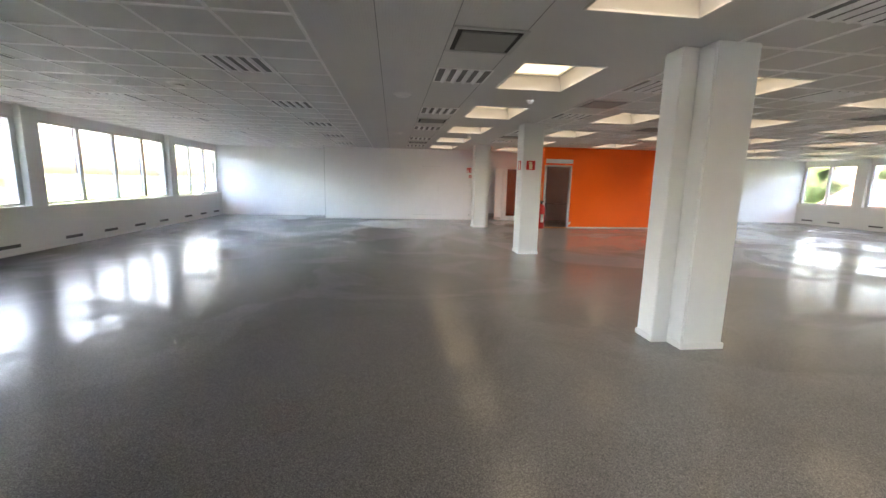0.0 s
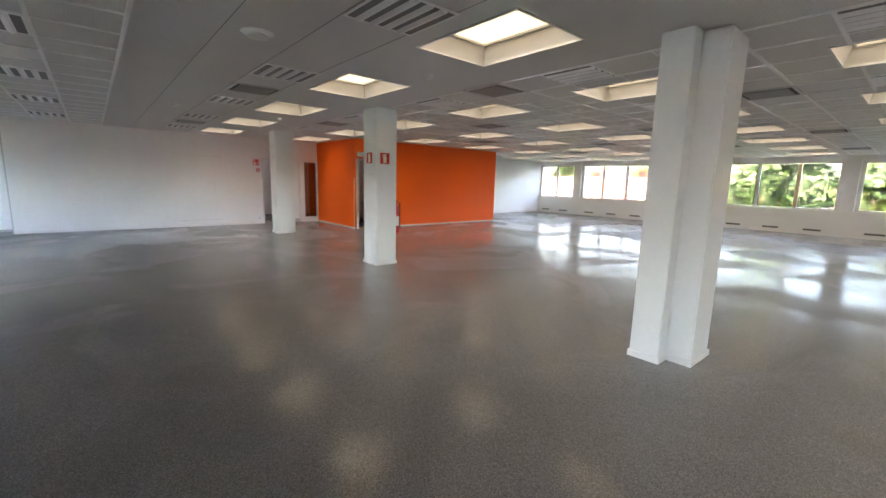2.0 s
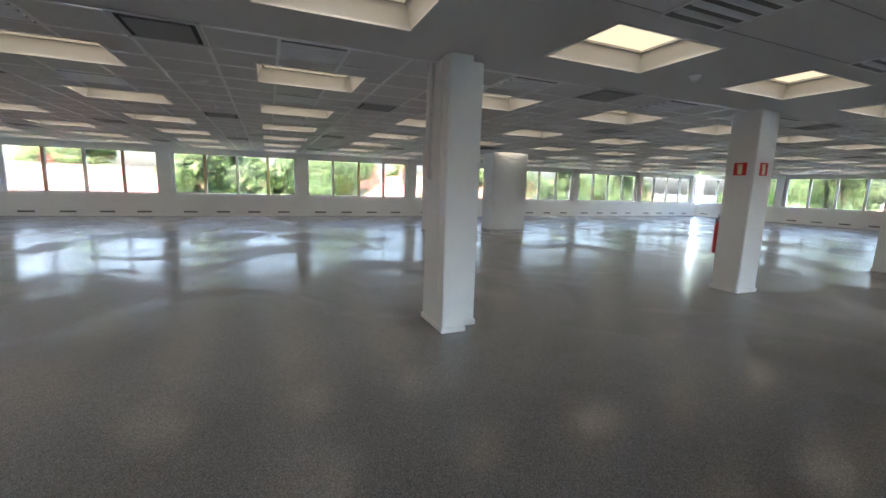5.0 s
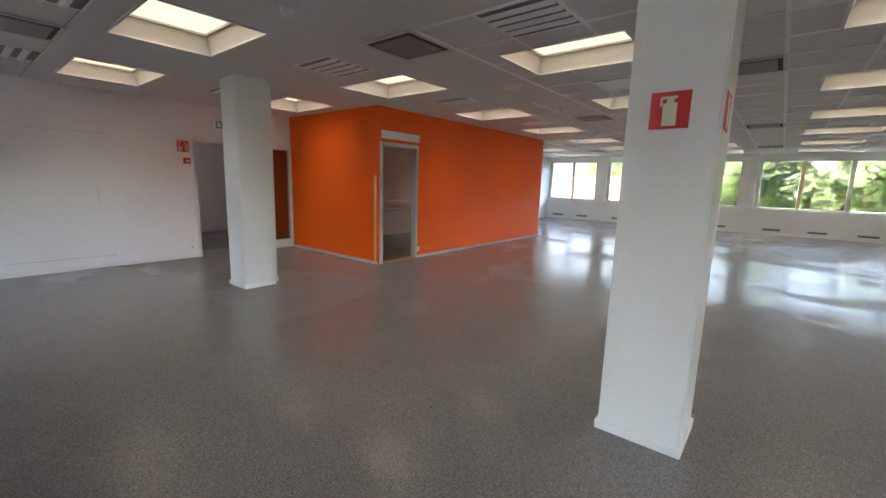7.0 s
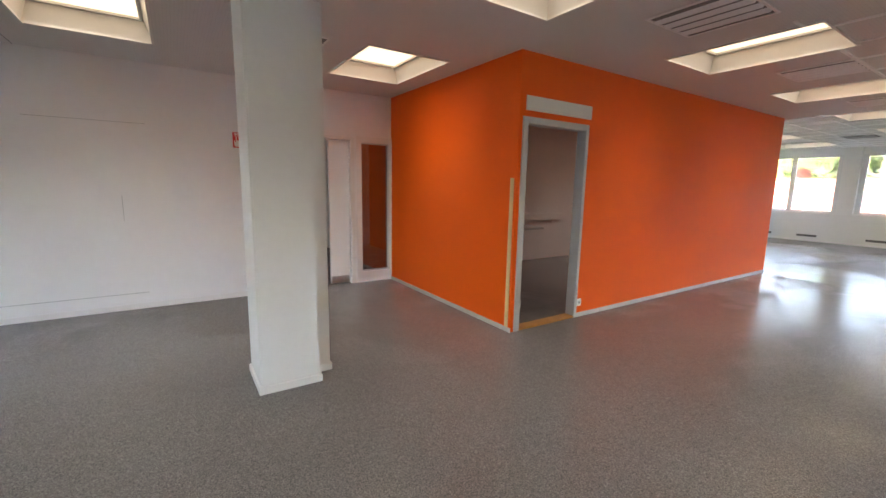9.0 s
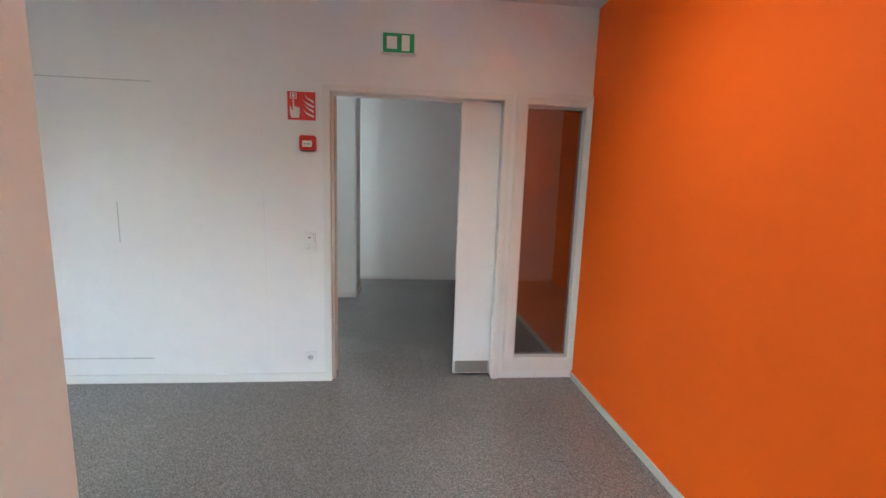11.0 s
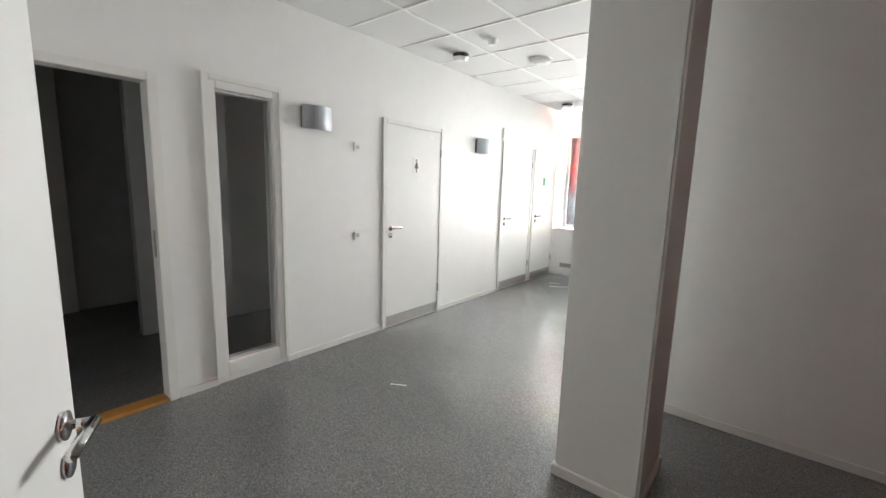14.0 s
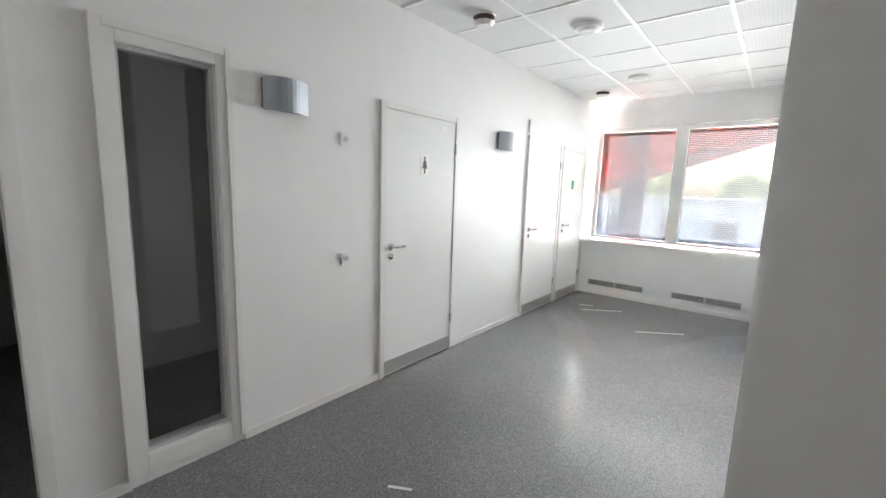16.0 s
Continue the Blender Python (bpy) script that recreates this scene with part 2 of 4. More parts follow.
M_CARS = [mat("car_white", (0.75, 0.75, 0.75), 0.25, var=0.01), mat("car_silver", (0.45, 0.46, 0.48), 0.25, 0.6, var=0.01), mat("car_red", (0.42, 0.04, 0.03), 0.25, var=0.01), mat("car_dark", (0.05, 0.06, 0.08), 0.25, var=0.01)]

# ---- building helpers ----
def box(bm, x0, y0, z0, x1, y1, z1, bevel=0.0):
    r = bmesh.ops.create_cube(bm, size=1.0)
    for v in r["verts"]:
        v.co = ((x0 + x1) / 2 + v.co.x * (x1 - x0), (y0 + y1) / 2 + v.co.y * (y1 - y0), (z0 + z1) / 2 + v.co.z * (z1 - z0))
    if bevel:
        es = list({e for v in r["verts"] for e in v.link_edges})
        bmesh.ops.bevel(bm, geom=es, offset=bevel, segments=2, affect='EDGES', clamp_overlap=True)


def cyl(bm, x, y, z0, z1, r0, r1=None, seg=20, m=None):
    r = bmesh.ops.create_cone(bm, cap_ends=True, segments=seg, radius1=r0, radius2=r0 if r1 is None else r1, depth=z1 - z0)
    for v in r["verts"]:
        v.co.z += (z0 + z1) / 2
        if m is not None:
            v.co = m @ v.co
        v.co.x += x; v.co.y += y
    return r["verts"]


def mesh(bm, material, smooth=False):
    me = bpy.data.meshes.new("m")
    bmesh.ops.recalc_face_normals(bm, faces=bm.faces)
    bm.to_mesh(me); bm.free()
    me.materials.append(material)
    if smooth:
        for p in me.polygons:
            p.use_smooth = True
    return me


def part(name, bm, material, parent, label="", smooth=False):
    ob = new(name, mesh(bm, material, smooth))
    ob.parent = parent
    if label:
        tagged(ob, label)
    return ob


def boxes(*items, bevel=0.0):
    bm = bmesh.new()
    for it in items:
        box(bm, *it, bevel=bevel)
    return bm


def structure(name, bm, material, label, category):
    return tagged(new(name, mesh(bm, material)), label, category, kind="structure")


def thing(name, label, category, group="", m=None, kind=""):
    ob = new(name)
    ob.empty_display_size = 0.1
    tagged(ob, label, category, group, kind)
    if m is not None:
        ob.matrix_basis = m
    return ob


# ---- plan ----
H = 2.625          # hall ceiling
HB = 2.72          # back room ceiling
XW, XE = -6.36, 17.75
YS, YN, YD = -21.3, 15.75, 15.49
YNW, XJ = 16.65, -2.14
OX0, OX1, OY = 5.08, 11.07, 12.845
STEP = 2.335
def row(k):
    return 2.205 + STEP * k
def sky_row(k):
    return 2.06 + 2.41 * k

# floor
bm = bmesh.new(); box(bm, -6.8, -21.8, -0.25, 18.2, 23.0, 0.0)
structure("floor", bm, M_FLOOR, "grey speckled vinyl floor with glossy worn patches", "floor")

# ---- hall ceiling with skylight openings ----
SKX = [1.92 + 2.425 * i for i in range(7)]
# x above 9 keeps one unseen skylight, added to light the small office
SKY_LIGHTS = [(x, sky_row(k)) for x in SKX for k in range(-9, 6) if sky_row(k) < (OY if OX0 < x < 9 else 15)]
SW, SD = 0.425, 0.57
def in_sky(x, y):
    return any(abs(x - a) < SW and abs(y - b) < SD for a, b in SKY_LIGHTS)

xs = sorted({XW - 0.3, XE + 0.3} | {round(v, 4) for a in SKX for v in (a - SW, a + SW)})
ys = sorted({YS - 0.3, YNW + 0.1} | {round(v, 4) for k in range(-9, 6) for v in (sky_row(k) - SD, sky_row(k) + SD)})
bm = bmesh.new()
for i in range(len(xs) - 1):
    for j in range(len(ys) - 1):
        if not in_sky((xs[i] + xs[i + 1]) / 2, (ys[j] + ys[j + 1]) / 2):
            vs = [bm.verts.new(c) for c in ((xs[i], ys[j], H), (xs[i + 1], ys[j], H), (xs[i + 1], ys[j + 1], H), (xs[i], ys[j + 1], H))]
            bm.faces.new(vs)
bmesh.ops.remove_doubles(bm, verts=bm.verts, dist=0.001)
r = bmesh.ops.extrude_face_region(bm, geom=list(bm.faces))
for v in [g for g in r["geom"] if isinstance(g, bmesh.types.BMVert)]:
    v.co.z += 0.04
ceiling = structure("ceiling", bm, M_BOARD, "grey suspended ceiling of perforated boards", "ceiling")
# exposed bars
bm = bmesh.new()
def bar_runs(lo, hi, blocked):
    p, out = lo, []
    for a, b in sorted(blocked):
        if b <= lo or a >= hi:
            continue
        if a > p:
            out.append((p, a))
        p = max(p, b)
    if p < hi:
        out.append((p, hi))
    return out
MOD = STEP / 4
GX = [3.01 + MOD * i for i in range(-16, 26)]
GY = [4.25 + MOD * j for j in range(-44, 22)]
def bar(x0, y0, x1, y1):
    box(bm, x0, y0, H - 0.010, x1, y1, H + 0.002)
for x in GX:
    if not XW < x < XE:
        continue
    hi = YN if x > OX1 else 11.3 if x > 6.2 else 10.1 if x > 2.9 else (YNW if x < XJ else YD)
    lo = YS
    if -0.2 < x < 2.9:
        lo, hi = YS, -3.0
    for a, b in bar_runs(lo, hi, [(sy - SD, sy + SD) for sx, sy in SKY_LIGHTS if abs(sx - x) < SW]):
        bar(x - 0.015, a, x + 0.015, b)
for y in GY:
    if not YS < y < YNW:
        continue
    spans = [(XW, -0.49)] if y < YD else [(XW, XJ)]
    spans.append((3.0 if y < 10.2 else 6.2 if y < 11.4 else OX1, XE))
    if y < -3:
        spans = [(XW, XE)]
    for lo, hi in spans:
        for a, b in bar_runs(lo, hi, [(sx - SW, sx + SW) for sx, sy in SKY_LIGHTS if abs(sy - y) < SD]):
            bar(a, y - 0.015, b, y + 0.015)
structure("ceiling_grid", bm, M_BAR, "white metal ceiling grid bars", "ceiling grid")
# plaster bulkhead strip seams over the smooth part
bm = bmesh.new()
for x in (-0.49, 0.093, 0.676, 1.26):
    box(bm, x - 0.003, -3, H - 0.0025, x + 0.003, YD, H + 0.001)
structure("ceiling_joint", bm, M_ACGREY, "thin dark joint between smooth ceiling boards", "ceiling joint")

# skylights
WELL = 0.17
def skylight():
    t = thing("skylight", "square ceiling skylight well, white curb, cream diffuser", "skylight", "ceiling skylights")
    e = 0.006
    part("curb", boxes((-SW - e, -SD - e, -0.012, -SW + 0.012, SD + e, 0), (SW - 0.012, -SD - e, -0.012, SW + e, SD + e, 0), (-SW + 0.012, -SD - e, -0.012, SW - 0.012, -SD + 0.012, 0), (-SW + 0.012, SD - 0.012, -0.012, SW - 0.012, SD + e, 0)), M_TRIM, t)
    bm = bmesh.new()
    # splayed lining, four thick boards
    lo, hi = (SW, SD), (SW - 0.06, SD - 0.06)
    for k in range(4):
        ax = k % 2; s = 1 if k < 2 else -1
        def c(w, d, z, side):
            p = (s * w, side * d, z) if ax == 0 else (side * w, s * d, z)
            return p
        o = 0.012
        quad = [c(lo[0], lo[1], 0, -1), c(lo[0], lo[1], 0, 1), c(hi[0], hi[1], WELL, 1), c(hi[0], hi[1], WELL, -1)]
        inner = [bm.verts.new(q) for q in quad]
        outer = [bm.verts.new((q[0] * 1.04, q[1] * 1.04, q[2] + 0.01)) for q in quad]
        bm.faces.new(inner); bm.faces.new(outer[::-1])
        for a in range(4):
            bm.faces.new((inner[a], inner[(a + 1) % 4], outer[(a + 1) % 4], outer[a]))
    part("lining", bm, M_TRIM, t)
    part("diffuser", boxes((-SW + 0.05, -SD + 0.05, WELL, SW - 0.05, SD - 0.05, WELL + 0.012)), M_DIFF, t, "cream translucent diffuser glowing with daylight")
    f = 0.025
    part("frame", boxes((-SW + 0.06, -SD + 0.06, WELL - 0.02, -SW + 0.06 + f, SD - 0.06, WELL), (SW - 0.06 - f, -SD + 0.06, WELL - 0.02, SW - 0.06, SD - 0.06, WELL), (-SW + 0.06 + f, -SD + 0.06, WELL - 0.02, SW - 0.06 - f, -SD + 0.06 + f, WELL), (-SW + 0.06 + f, SD - 0.06 - f, WELL - 0.02, SW - 0.06 - f, SD - 0.06, WELL)), M_GREY, t)
    return t
first = None
for x, y in SKY_LIGHTS:
    if first is None:
        first = skylight(); first.matrix_basis = pose(x, y, H)
    else:
        copy_thing(first, pose(x, y, H))
well = bpy.data.lights.new("skylight_daylight", 'AREA')
well.shape, well.size, well.size_y, well.energy = 'RECTANGLE', 0.7, 1.0, WELL_LIGHT
well.color, well.spread = (1.0, 0.97, 0.93), radians(104)
for x, y in SKY_LIGHTS:
    new("skylight_daylight", well).matrix_basis = pose(x, y, H + 0.15)
# roof above, closing the void
structure("roof", boxes((-6.9, -21.9, 3.1, 18.3, 23.3, 3.3)), M_DARK, "dark roof slab above the ceiling void", "roof")

# ---- outer walls with window bays ----
COUNT = [0]
def window(m, w, n, wood):
    """A bay of n panes, w wide, sill at z 0.84, head at 2.42; local x along the wall, +y outwards."""
    COUNT[0] += 1
    t = thing("window_%d" % COUNT[0], "white framed window of %d tall panes in the outer wall" % n, "window", kind="structure", m=m)
    z0, z1, d = 0.84, 2.43, 0.09
    pw = w / n
    bm = bmesh.new()
    box(bm, 0, 0.10, z0, w, 0.10 + d, z0 + 0.05); box(bm, 0, 0.10, z1 - 0.05, w, 0.10 + d, z1)
    for i in range(n + 1):
        c = i * pw
        a, b = (c - 0.05, c + 0.05) if 0 < i < n else ((0, 0.11) if i == 0 else (w - 0.11, w))
        box(bm, a, 0.095, z0 + 0.05, b, 0.10 + d, z1 - 0.05)
    part("window_frame", bm, M_FRAME, t)
    for i in range(1, n):
        if wood and i in wood:
            part("mullion_cover", boxes((i * pw - 0.045, 0.085, z0 + 0.05, i * pw + 0.045, 0.095, z1 - 0.05)), M_WOODFR, t, "worn wooden mullion face")
    for i in range(n):
        p = part("pane", boxes((i * pw + (0.051 if i else 0.111), 0.14, z0 + 0.051, (i + 1) * pw - (0.051 if i < n - 1 else 0.111), 0.146, z1 - 0.051)), M_GLASS, t)
        p.visible_shadow = False
    part("window_sill", boxes((0, -0.03, z0 - 0.035, w, 0.10, z0), bevel=0.006), M_TRIM, t)
    return t


def grille(m):
    global GRILLE
    if GRILLE is None:
        t = thing("vent_grille", "narrow dark slotted vent grille in the radiator casing", "vent grille", "casing vent grilles")
        L = 0.46
        part("frame", boxes((0, -0.006, 0, L, 0, 0.008), (0, -0.006, 0.052, L, 0, 0.06), (0, -0.006, 0.008, 0.008, 0, 0.052), (L - 0.008, -0.006, 0.008, L, 0, 0.052)), M_SLOT, t)
        for k in range(4):
            part("slat", boxes((0.008, -0.005, 0.012 + k * 0.010, L - 0.008, 0.0, 0.017 + k * 0.010)), M_SLOT, t)
        part("backing", boxes((0.008, -0.002, 0.008, L - 0.008, 0, 0.052)), M_DARK, t)
        t.matrix_basis = m
        GRILLE = t
        return t
    return copy_thing(GRILLE, m)
GRILLE = None


def facade(name, m, u0, u1, piers, wood_for):
    """Casing, head wall, piers and windows from u0 to u1 (local x along, +y outwards)."""
    bm = boxes((u0, 0, 0, u1, 0.36, 0.805))
    bm2 = boxes((u0, 0.09, 2.43, u1, 0.36, H + 0.2))
    for b in (bm, bm2):
        bmesh.ops.transform(b, matrix=m, verts=b.verts)
    structure("wall_" + name, bm, M_CASING, "painted radiator casing wall below the windows", "wall")
    structure("wall_%s_head" % name, bm2, M_WALL, "white wall strip above the windows", "wall")
    b = boxes((u0, -0.012, 0, u1, 0, 0.05))
    bmesh.ops.transform(b, matrix=m, verts=b.verts)
    structure("baseboard_" + name, b, M_TRIM, "white skirting along the radiator casing", "baseboard")
    for p in piers:
        b = boxes((p - 0.18, -0.02, 0.805, p + 0.18, 0.36, H), bevel=0.006)
        bmesh.ops.transform(b, matrix=m, verts=b.verts)
        structure("pier_" + name, b, M_COL, "white pier between window bays", "pier")
    edges = [u0] + [q for p in sorted(piers) for q in (p - 0.18, p + 0.18)] + [u1]
    for a, b_ in zip(edges[::2], edges[1::2]):
        if b_ - a < 0.3:
            continue
        n = max(1, round((b_ - a) / 1.13))
        window(m @ pose(a, 0, 0), b_ - a, n, wood_for(a))
        pw = (b_ - a) / n
        for i in range(n):
            grille(m @ pose(a + (i + 0.5) * pw - 0.23, 0, 0.13))


PIERS = [13.42 - 4.9 * k for k in range(8)]
ME = pose(XE, 0, 0, 0, 0, -90)       # local x -> -y, local y -> +x
facade("east", ME, -YN, -YS, [-p for p in PIERS], lambda a: (1, 3) if -13.3 < a < -8 else ((2,) if -9 < a < -3 else ()))
MW = pose(XW, 0, 0, 0, 0, 90)        # local x -> +y, local y -> -x
facade("west", MW, YS, YNW, [13.25 - 4.9 * k for k in range(8)], lambda a: (3,) if 8 < a < 9 else ())
MS = pose(0, YS, 0, 0, 0, 180)       # local x -> -x, local y -> -y
facade("south", MS, -XE, -XW, [-13.0 + 4.9 * k for k in range(4)], lambda a: ())

# ---- inner walls of the hall ----
def wall(name, *bs, m=M_WALL, label="white painted wall"):
    return structure(name, boxes(*bs), m, label, "wall")
def base(*b):
    return structure("baseboard", boxes(b), M_TRIM, "white skirting board", "baseboard")
wall("wall_north_west", (XW - 0.3, YNW, 0, XJ - 0.12, YNW + 0.12, H + 0.1))
wall("wall_return", (XJ - 0.12, YD + 0.1, 0, XJ, YNW + 0.12, H + 0.1))
wall("wall_north", (XJ - 0.12, YD, 0, 3.25, YD + 0.1, H + 0.25))
wall("wall_north_head", (3.25, YD, 2.04, OX0, YD + 0.1, H + 0.25))
wall("wall_north_east", (OX1, YN, 0, XE + 0.3, YN + 0.12, H + 0.1))
base(XW, YNW - 0.012, 0, XJ - 0.12, YNW, 0.05)
base(XJ - 0.12, YD - 0.012, 0, 3.25, YD, 0.06)
base(OX1, YN - 0.012, 0, XE, YN, 0.05)
p = structure("wall_panel", boxes((-1.6, YD - 0.003, 0.17, 0.62, YD, 2.02), (0.625, YD - 0.003, 0.17, 2.86, YD, 2.02)), M_WALL, "large flush board panels on the white wall", "wall panel")
# orange block
DX0, DX1 = 5.175, 6.035
wall("wall_orange_west", (OX0, OY, 0, OX0 + 0.1, YD + 0.1, H), m=M_ORANGE, label="bright orange painted partition wall")
wall("wall_orange_south", (DX1, OY, 0, OX1, OY + 0.1, H), (OX0 + 0.1, OY, 2.06, DX1, OY + 0.1, H), m=M_ORANGE, label="bright orange painted partition wall with a doorway")
wall("wall_orange_east", (OX1 - 0.1, OY + 0.1, 0, OX1, YN + 0.12, H), label="white side wall of the partitioned room")
wall("wall_office_inner", (OX0 + 0.1, OY + 0.1, 0, OX0 + 0.11, YD, H), (OX0 + 0.1, YD + 0.2, 0, OX1, YD + 0.3, H), label="white inner wall of the small office")
for b in ((OX0 - 0.01, OY - 0.01, 0, OX0, YD - 0.012, 0.045), (DX1 + 0.02, OY - 0.01, 0, OX1, OY, 0.045)):
    structure("baseboard", boxes(b), M_GREY, "grey skirting along the orange wall", "baseboard")
d = thing("door_2", "doorway in the orange wall with grey frame, leaf removed", "doorway", kind="structure")
part("door_frame", boxes((DX0 - 0.05, OY - 0.012, 0, DX0 + 0.02, OY + 0.11, 2.06), (DX1 - 0.02, OY - 0.012, 0, DX1 + 0.02, OY + 0.11, 2.06), (DX0 + 0.02, OY - 0.012, 2.0, DX1 - 0.02, OY + 0.11, 2.06), bevel=0.004), M_GREY, d)
part("threshold", boxes((DX0 + 0.02, OY - 0.01, 0, DX1 - 0.02, OY + 0.11, 0.02), bevel=0.005), M_OAK, d, "worn oak threshold")
part("hinge", boxes((DX0 + 0.02, OY - 0.005, 1.72, DX0 + 0.032, OY + 0.008, 1.82), (DX0 + 0.02, OY - 0.005, 0.22, DX0 + 0.032, OY + 0.008, 0.32)), M_STEEL, d)
tagged(new("door_sign", mesh(boxes((5.155, OY - 0.02, 2.115, 6.07, OY, 2.245), bevel=0.004), M_PLASTIC)), "blank white sign board above the orange doorway", "sign")
tagged(new("corner_strip", mesh(boxes((OX0 - 0.008, OY + 0.03, 0.045, OX0, OY + 0.075, 1.5)), M_STRIP)), "beige strip of tape on the orange wall corner", "strip")
# office inside: cable trunking
t = thing("cable_trunking", "white cable trunking with sockets along the office wall", "cable trunking")
part("channel", boxes((5.3, YD + 0.14, 0.78, 9.0, YD + 0.2, 0.90), bevel=0.006), M_PLASTIC, t)
for i in range(4):
    part("socket", boxes((5.8 + i * 0.5, YD + 0.13, 0.80, 5.88 + i * 0.5, YD + 0.14, 0.88)), M_PLASTIC, t)
tagged(new("desk_shelf", mesh(boxes((5.3, YD - 0.3, 0.66, 8.0, YD + 0.19, 0.69)), M_GREY)), "grey shelf below the trunking on the office wall", "shelf")

# ---- columns ----
def column(y, extra=None, name="column", label="white painted square concrete column", z1=H):
    t = thing(name, label, "column", "row of white columns", kind="structure")
    sh = boxes((2.81, y, 0, 3.21, y + 0.43, z1), bevel=0.012)
    part("shaft", sh, M_COL, t)
    part("skirting", boxes((2.797, y - 0.013, 0, 3.223, y + 0.443, 0.055), bevel=0.004), M_TRIM, t)
    if extra:
        x0, y0, x1, y1 = extra
        part("casing", boxes((x0, y0, 0, x1, y1, z1), bevel=0.008), M_COL, t)
        part("casing_skirting", boxes((x0 - 0.012, y0 - 0.012, 0, x1 + 0.003, y1 + 0.012, 0.055) if x0 < 2.81 else (x0 - 0.003, y0 - 0.012, 0, x1 + 0.012, y1 + 0.012, 0.055), bevel=0.004), M_TRIM, t)
    return t
colA = column(2.998, (2.65, 3.19, 2.81, 3.43), label="white square column with a boxed pipe casing")
colB = column(7.895, label="white square column with fire extinguisher signs")
colC = column(12.80, (3.21, 12.95, 3.33, 13.23), label="white square column with a slim pipe casing")
colZ = column(-1.79, label="white square column with fire extinguisher signs")
column(-6.7); column(-11.6)
column(17.765, label="white square column in the back room", z1=HB)
for y0, y1 in ((-1.15, 0.2), (-3.45, -2.1)):
    t = thing("shaft_block", "broad white boxed service shaft in the open hall", "shaft", "service shafts", kind="structure")
    part("casing", boxes((11.45, y0, 0, 12.15, y1, H), bevel=0.01), M_COL, t)
    part("skirting", boxes((11.438, y0 - 0.012, 0, 12.162, y1 + 0.012, 0.05)), M_TRIM, t)
t = thing("cable_conduit", "white cable conduit with box on the column", "conduit")
part("channel", boxes((3.04, 3.43, 1.62, 3.12, 3.47, H), bevel=0.004), M_PLASTIC, t)
part("junction_box", boxes((3.02, 3.43, 1.5, 3.14, 3.48, 1.62), bevel=0.006), M_PLASTIC, t)

# ---- extinguishers and signs ----
def ext_sign(m):
    t = thing("extinguisher_sign", "red fire extinguisher sign with pale pictogram", "sign", "extinguisher signs", m=m)
    part("plate", boxes((-0.09, -0.003, -0.09, 0.09, 0, 0.09)), M_RED, t)
    bm = boxes((-0.032, -0.0055, -0.075, 0.032, -0.003, 0.035), bevel=0.0)
    box(bm, -0.016, -0.0055, 0.035, 0.016, -0.003, 0.055)
    box(bm, -0.045, -0.0055, 0.055, 0.03, -0.003, 0.068)
    box(bm, -0.045, -0.0055, 0.02, -0.036, -0.003, 0.055)
    part("pictogram", bm, M_CREAM, t)
    return t
def on_west(y, z):  return pose(2.81, y, z, 0, 0, -90)
def on_south(x, y, z): return pose(x, y, z)
def on_north(x, y, z): return pose(x, y, z, 0, 0, 180)
ext_sign(on_west(8.12, 1.815)); ext_sign(on_south(2.97, 7.895, 1.81))
ext_sign(on_west(-1.57, 1.81)); ext_sign(on_north(3.0, -1.36, 1.81))
def extinguisher(x, y):
    t = thing("fire_extinguisher", "red fire extinguisher hung on the column", "fire extinguisher", "fire extinguishers")
    bm = bmesh.new(); cyl(bm, x, y, 0.52, 0.96, 0.075); cyl(bm, x, y, 0.96, 1.03, 0.075, 0.03)
    part("cylinder", bm, M_RED, t, smooth=True)
    bm = bmesh.new(); cyl(bm, x, y, 1.03, 1.07, 0.025); box(bm, x - 0.02, y - 0.06, 1.07, x + 0.02, y + 0.05, 1.10)
    part("valve", bm, M_BLACK, t)
    bm = bmesh.new(); cyl(bm, x + 0.08, y - 0.02, 0.62, 1.06, 0.013, seg=10)
    part("hose", bm, M_BLACK, t)
    part("bracket", boxes((x - 0.115, y - 0.05, 0.85, x - 0.06, y + 0.05, 0.9)), M_BLACK, t)
    part("label", boxes((x - 0.03, y - 0.078, 0.65, x + 0.03, y - 0.073, 0.82)), M_WHITE, t)
extinguisher(3.32, 8.1); extinguisher(3.32, -1.58)

# ---- main door, side light and fittings on the white wall ----
d = thing("door_1", "white door frame with wide open leaf and narrow fixed leaf", "door", kind="structure")
part("door_frame", boxes((3.25, YD - 0.015, 0, 3.30, YD + 0.115, 2.04), (4.46, YD - 0.015, 0, 4.515, YD + 0.115, 2.04), (3.30, YD - 0.015, 2.0, 4.46, YD + 0.115, 2.04), bevel=0.004), M_TRIM, d)
part("door_stop", boxes((3.30, YD + 0.02, 0, 3.318, YD + 0.06, 2.0), (3.318, YD + 0.02, 1.982, 4.18, YD + 0.06, 2.0)), M_TRIM, d)
lf = part("fixed_leaf", boxes((4.18, YD + 0.06, 0.012, 4.458, YD + 0.1, 1.998), bevel=0.003), M_LEAF, d)
kp = part("kick_plate", boxes((4.195, YD + 0.055, 0.025, 4.445, YD + 0.06, 0.115)), M_STEEL, lf, "brushed steel kick plate")
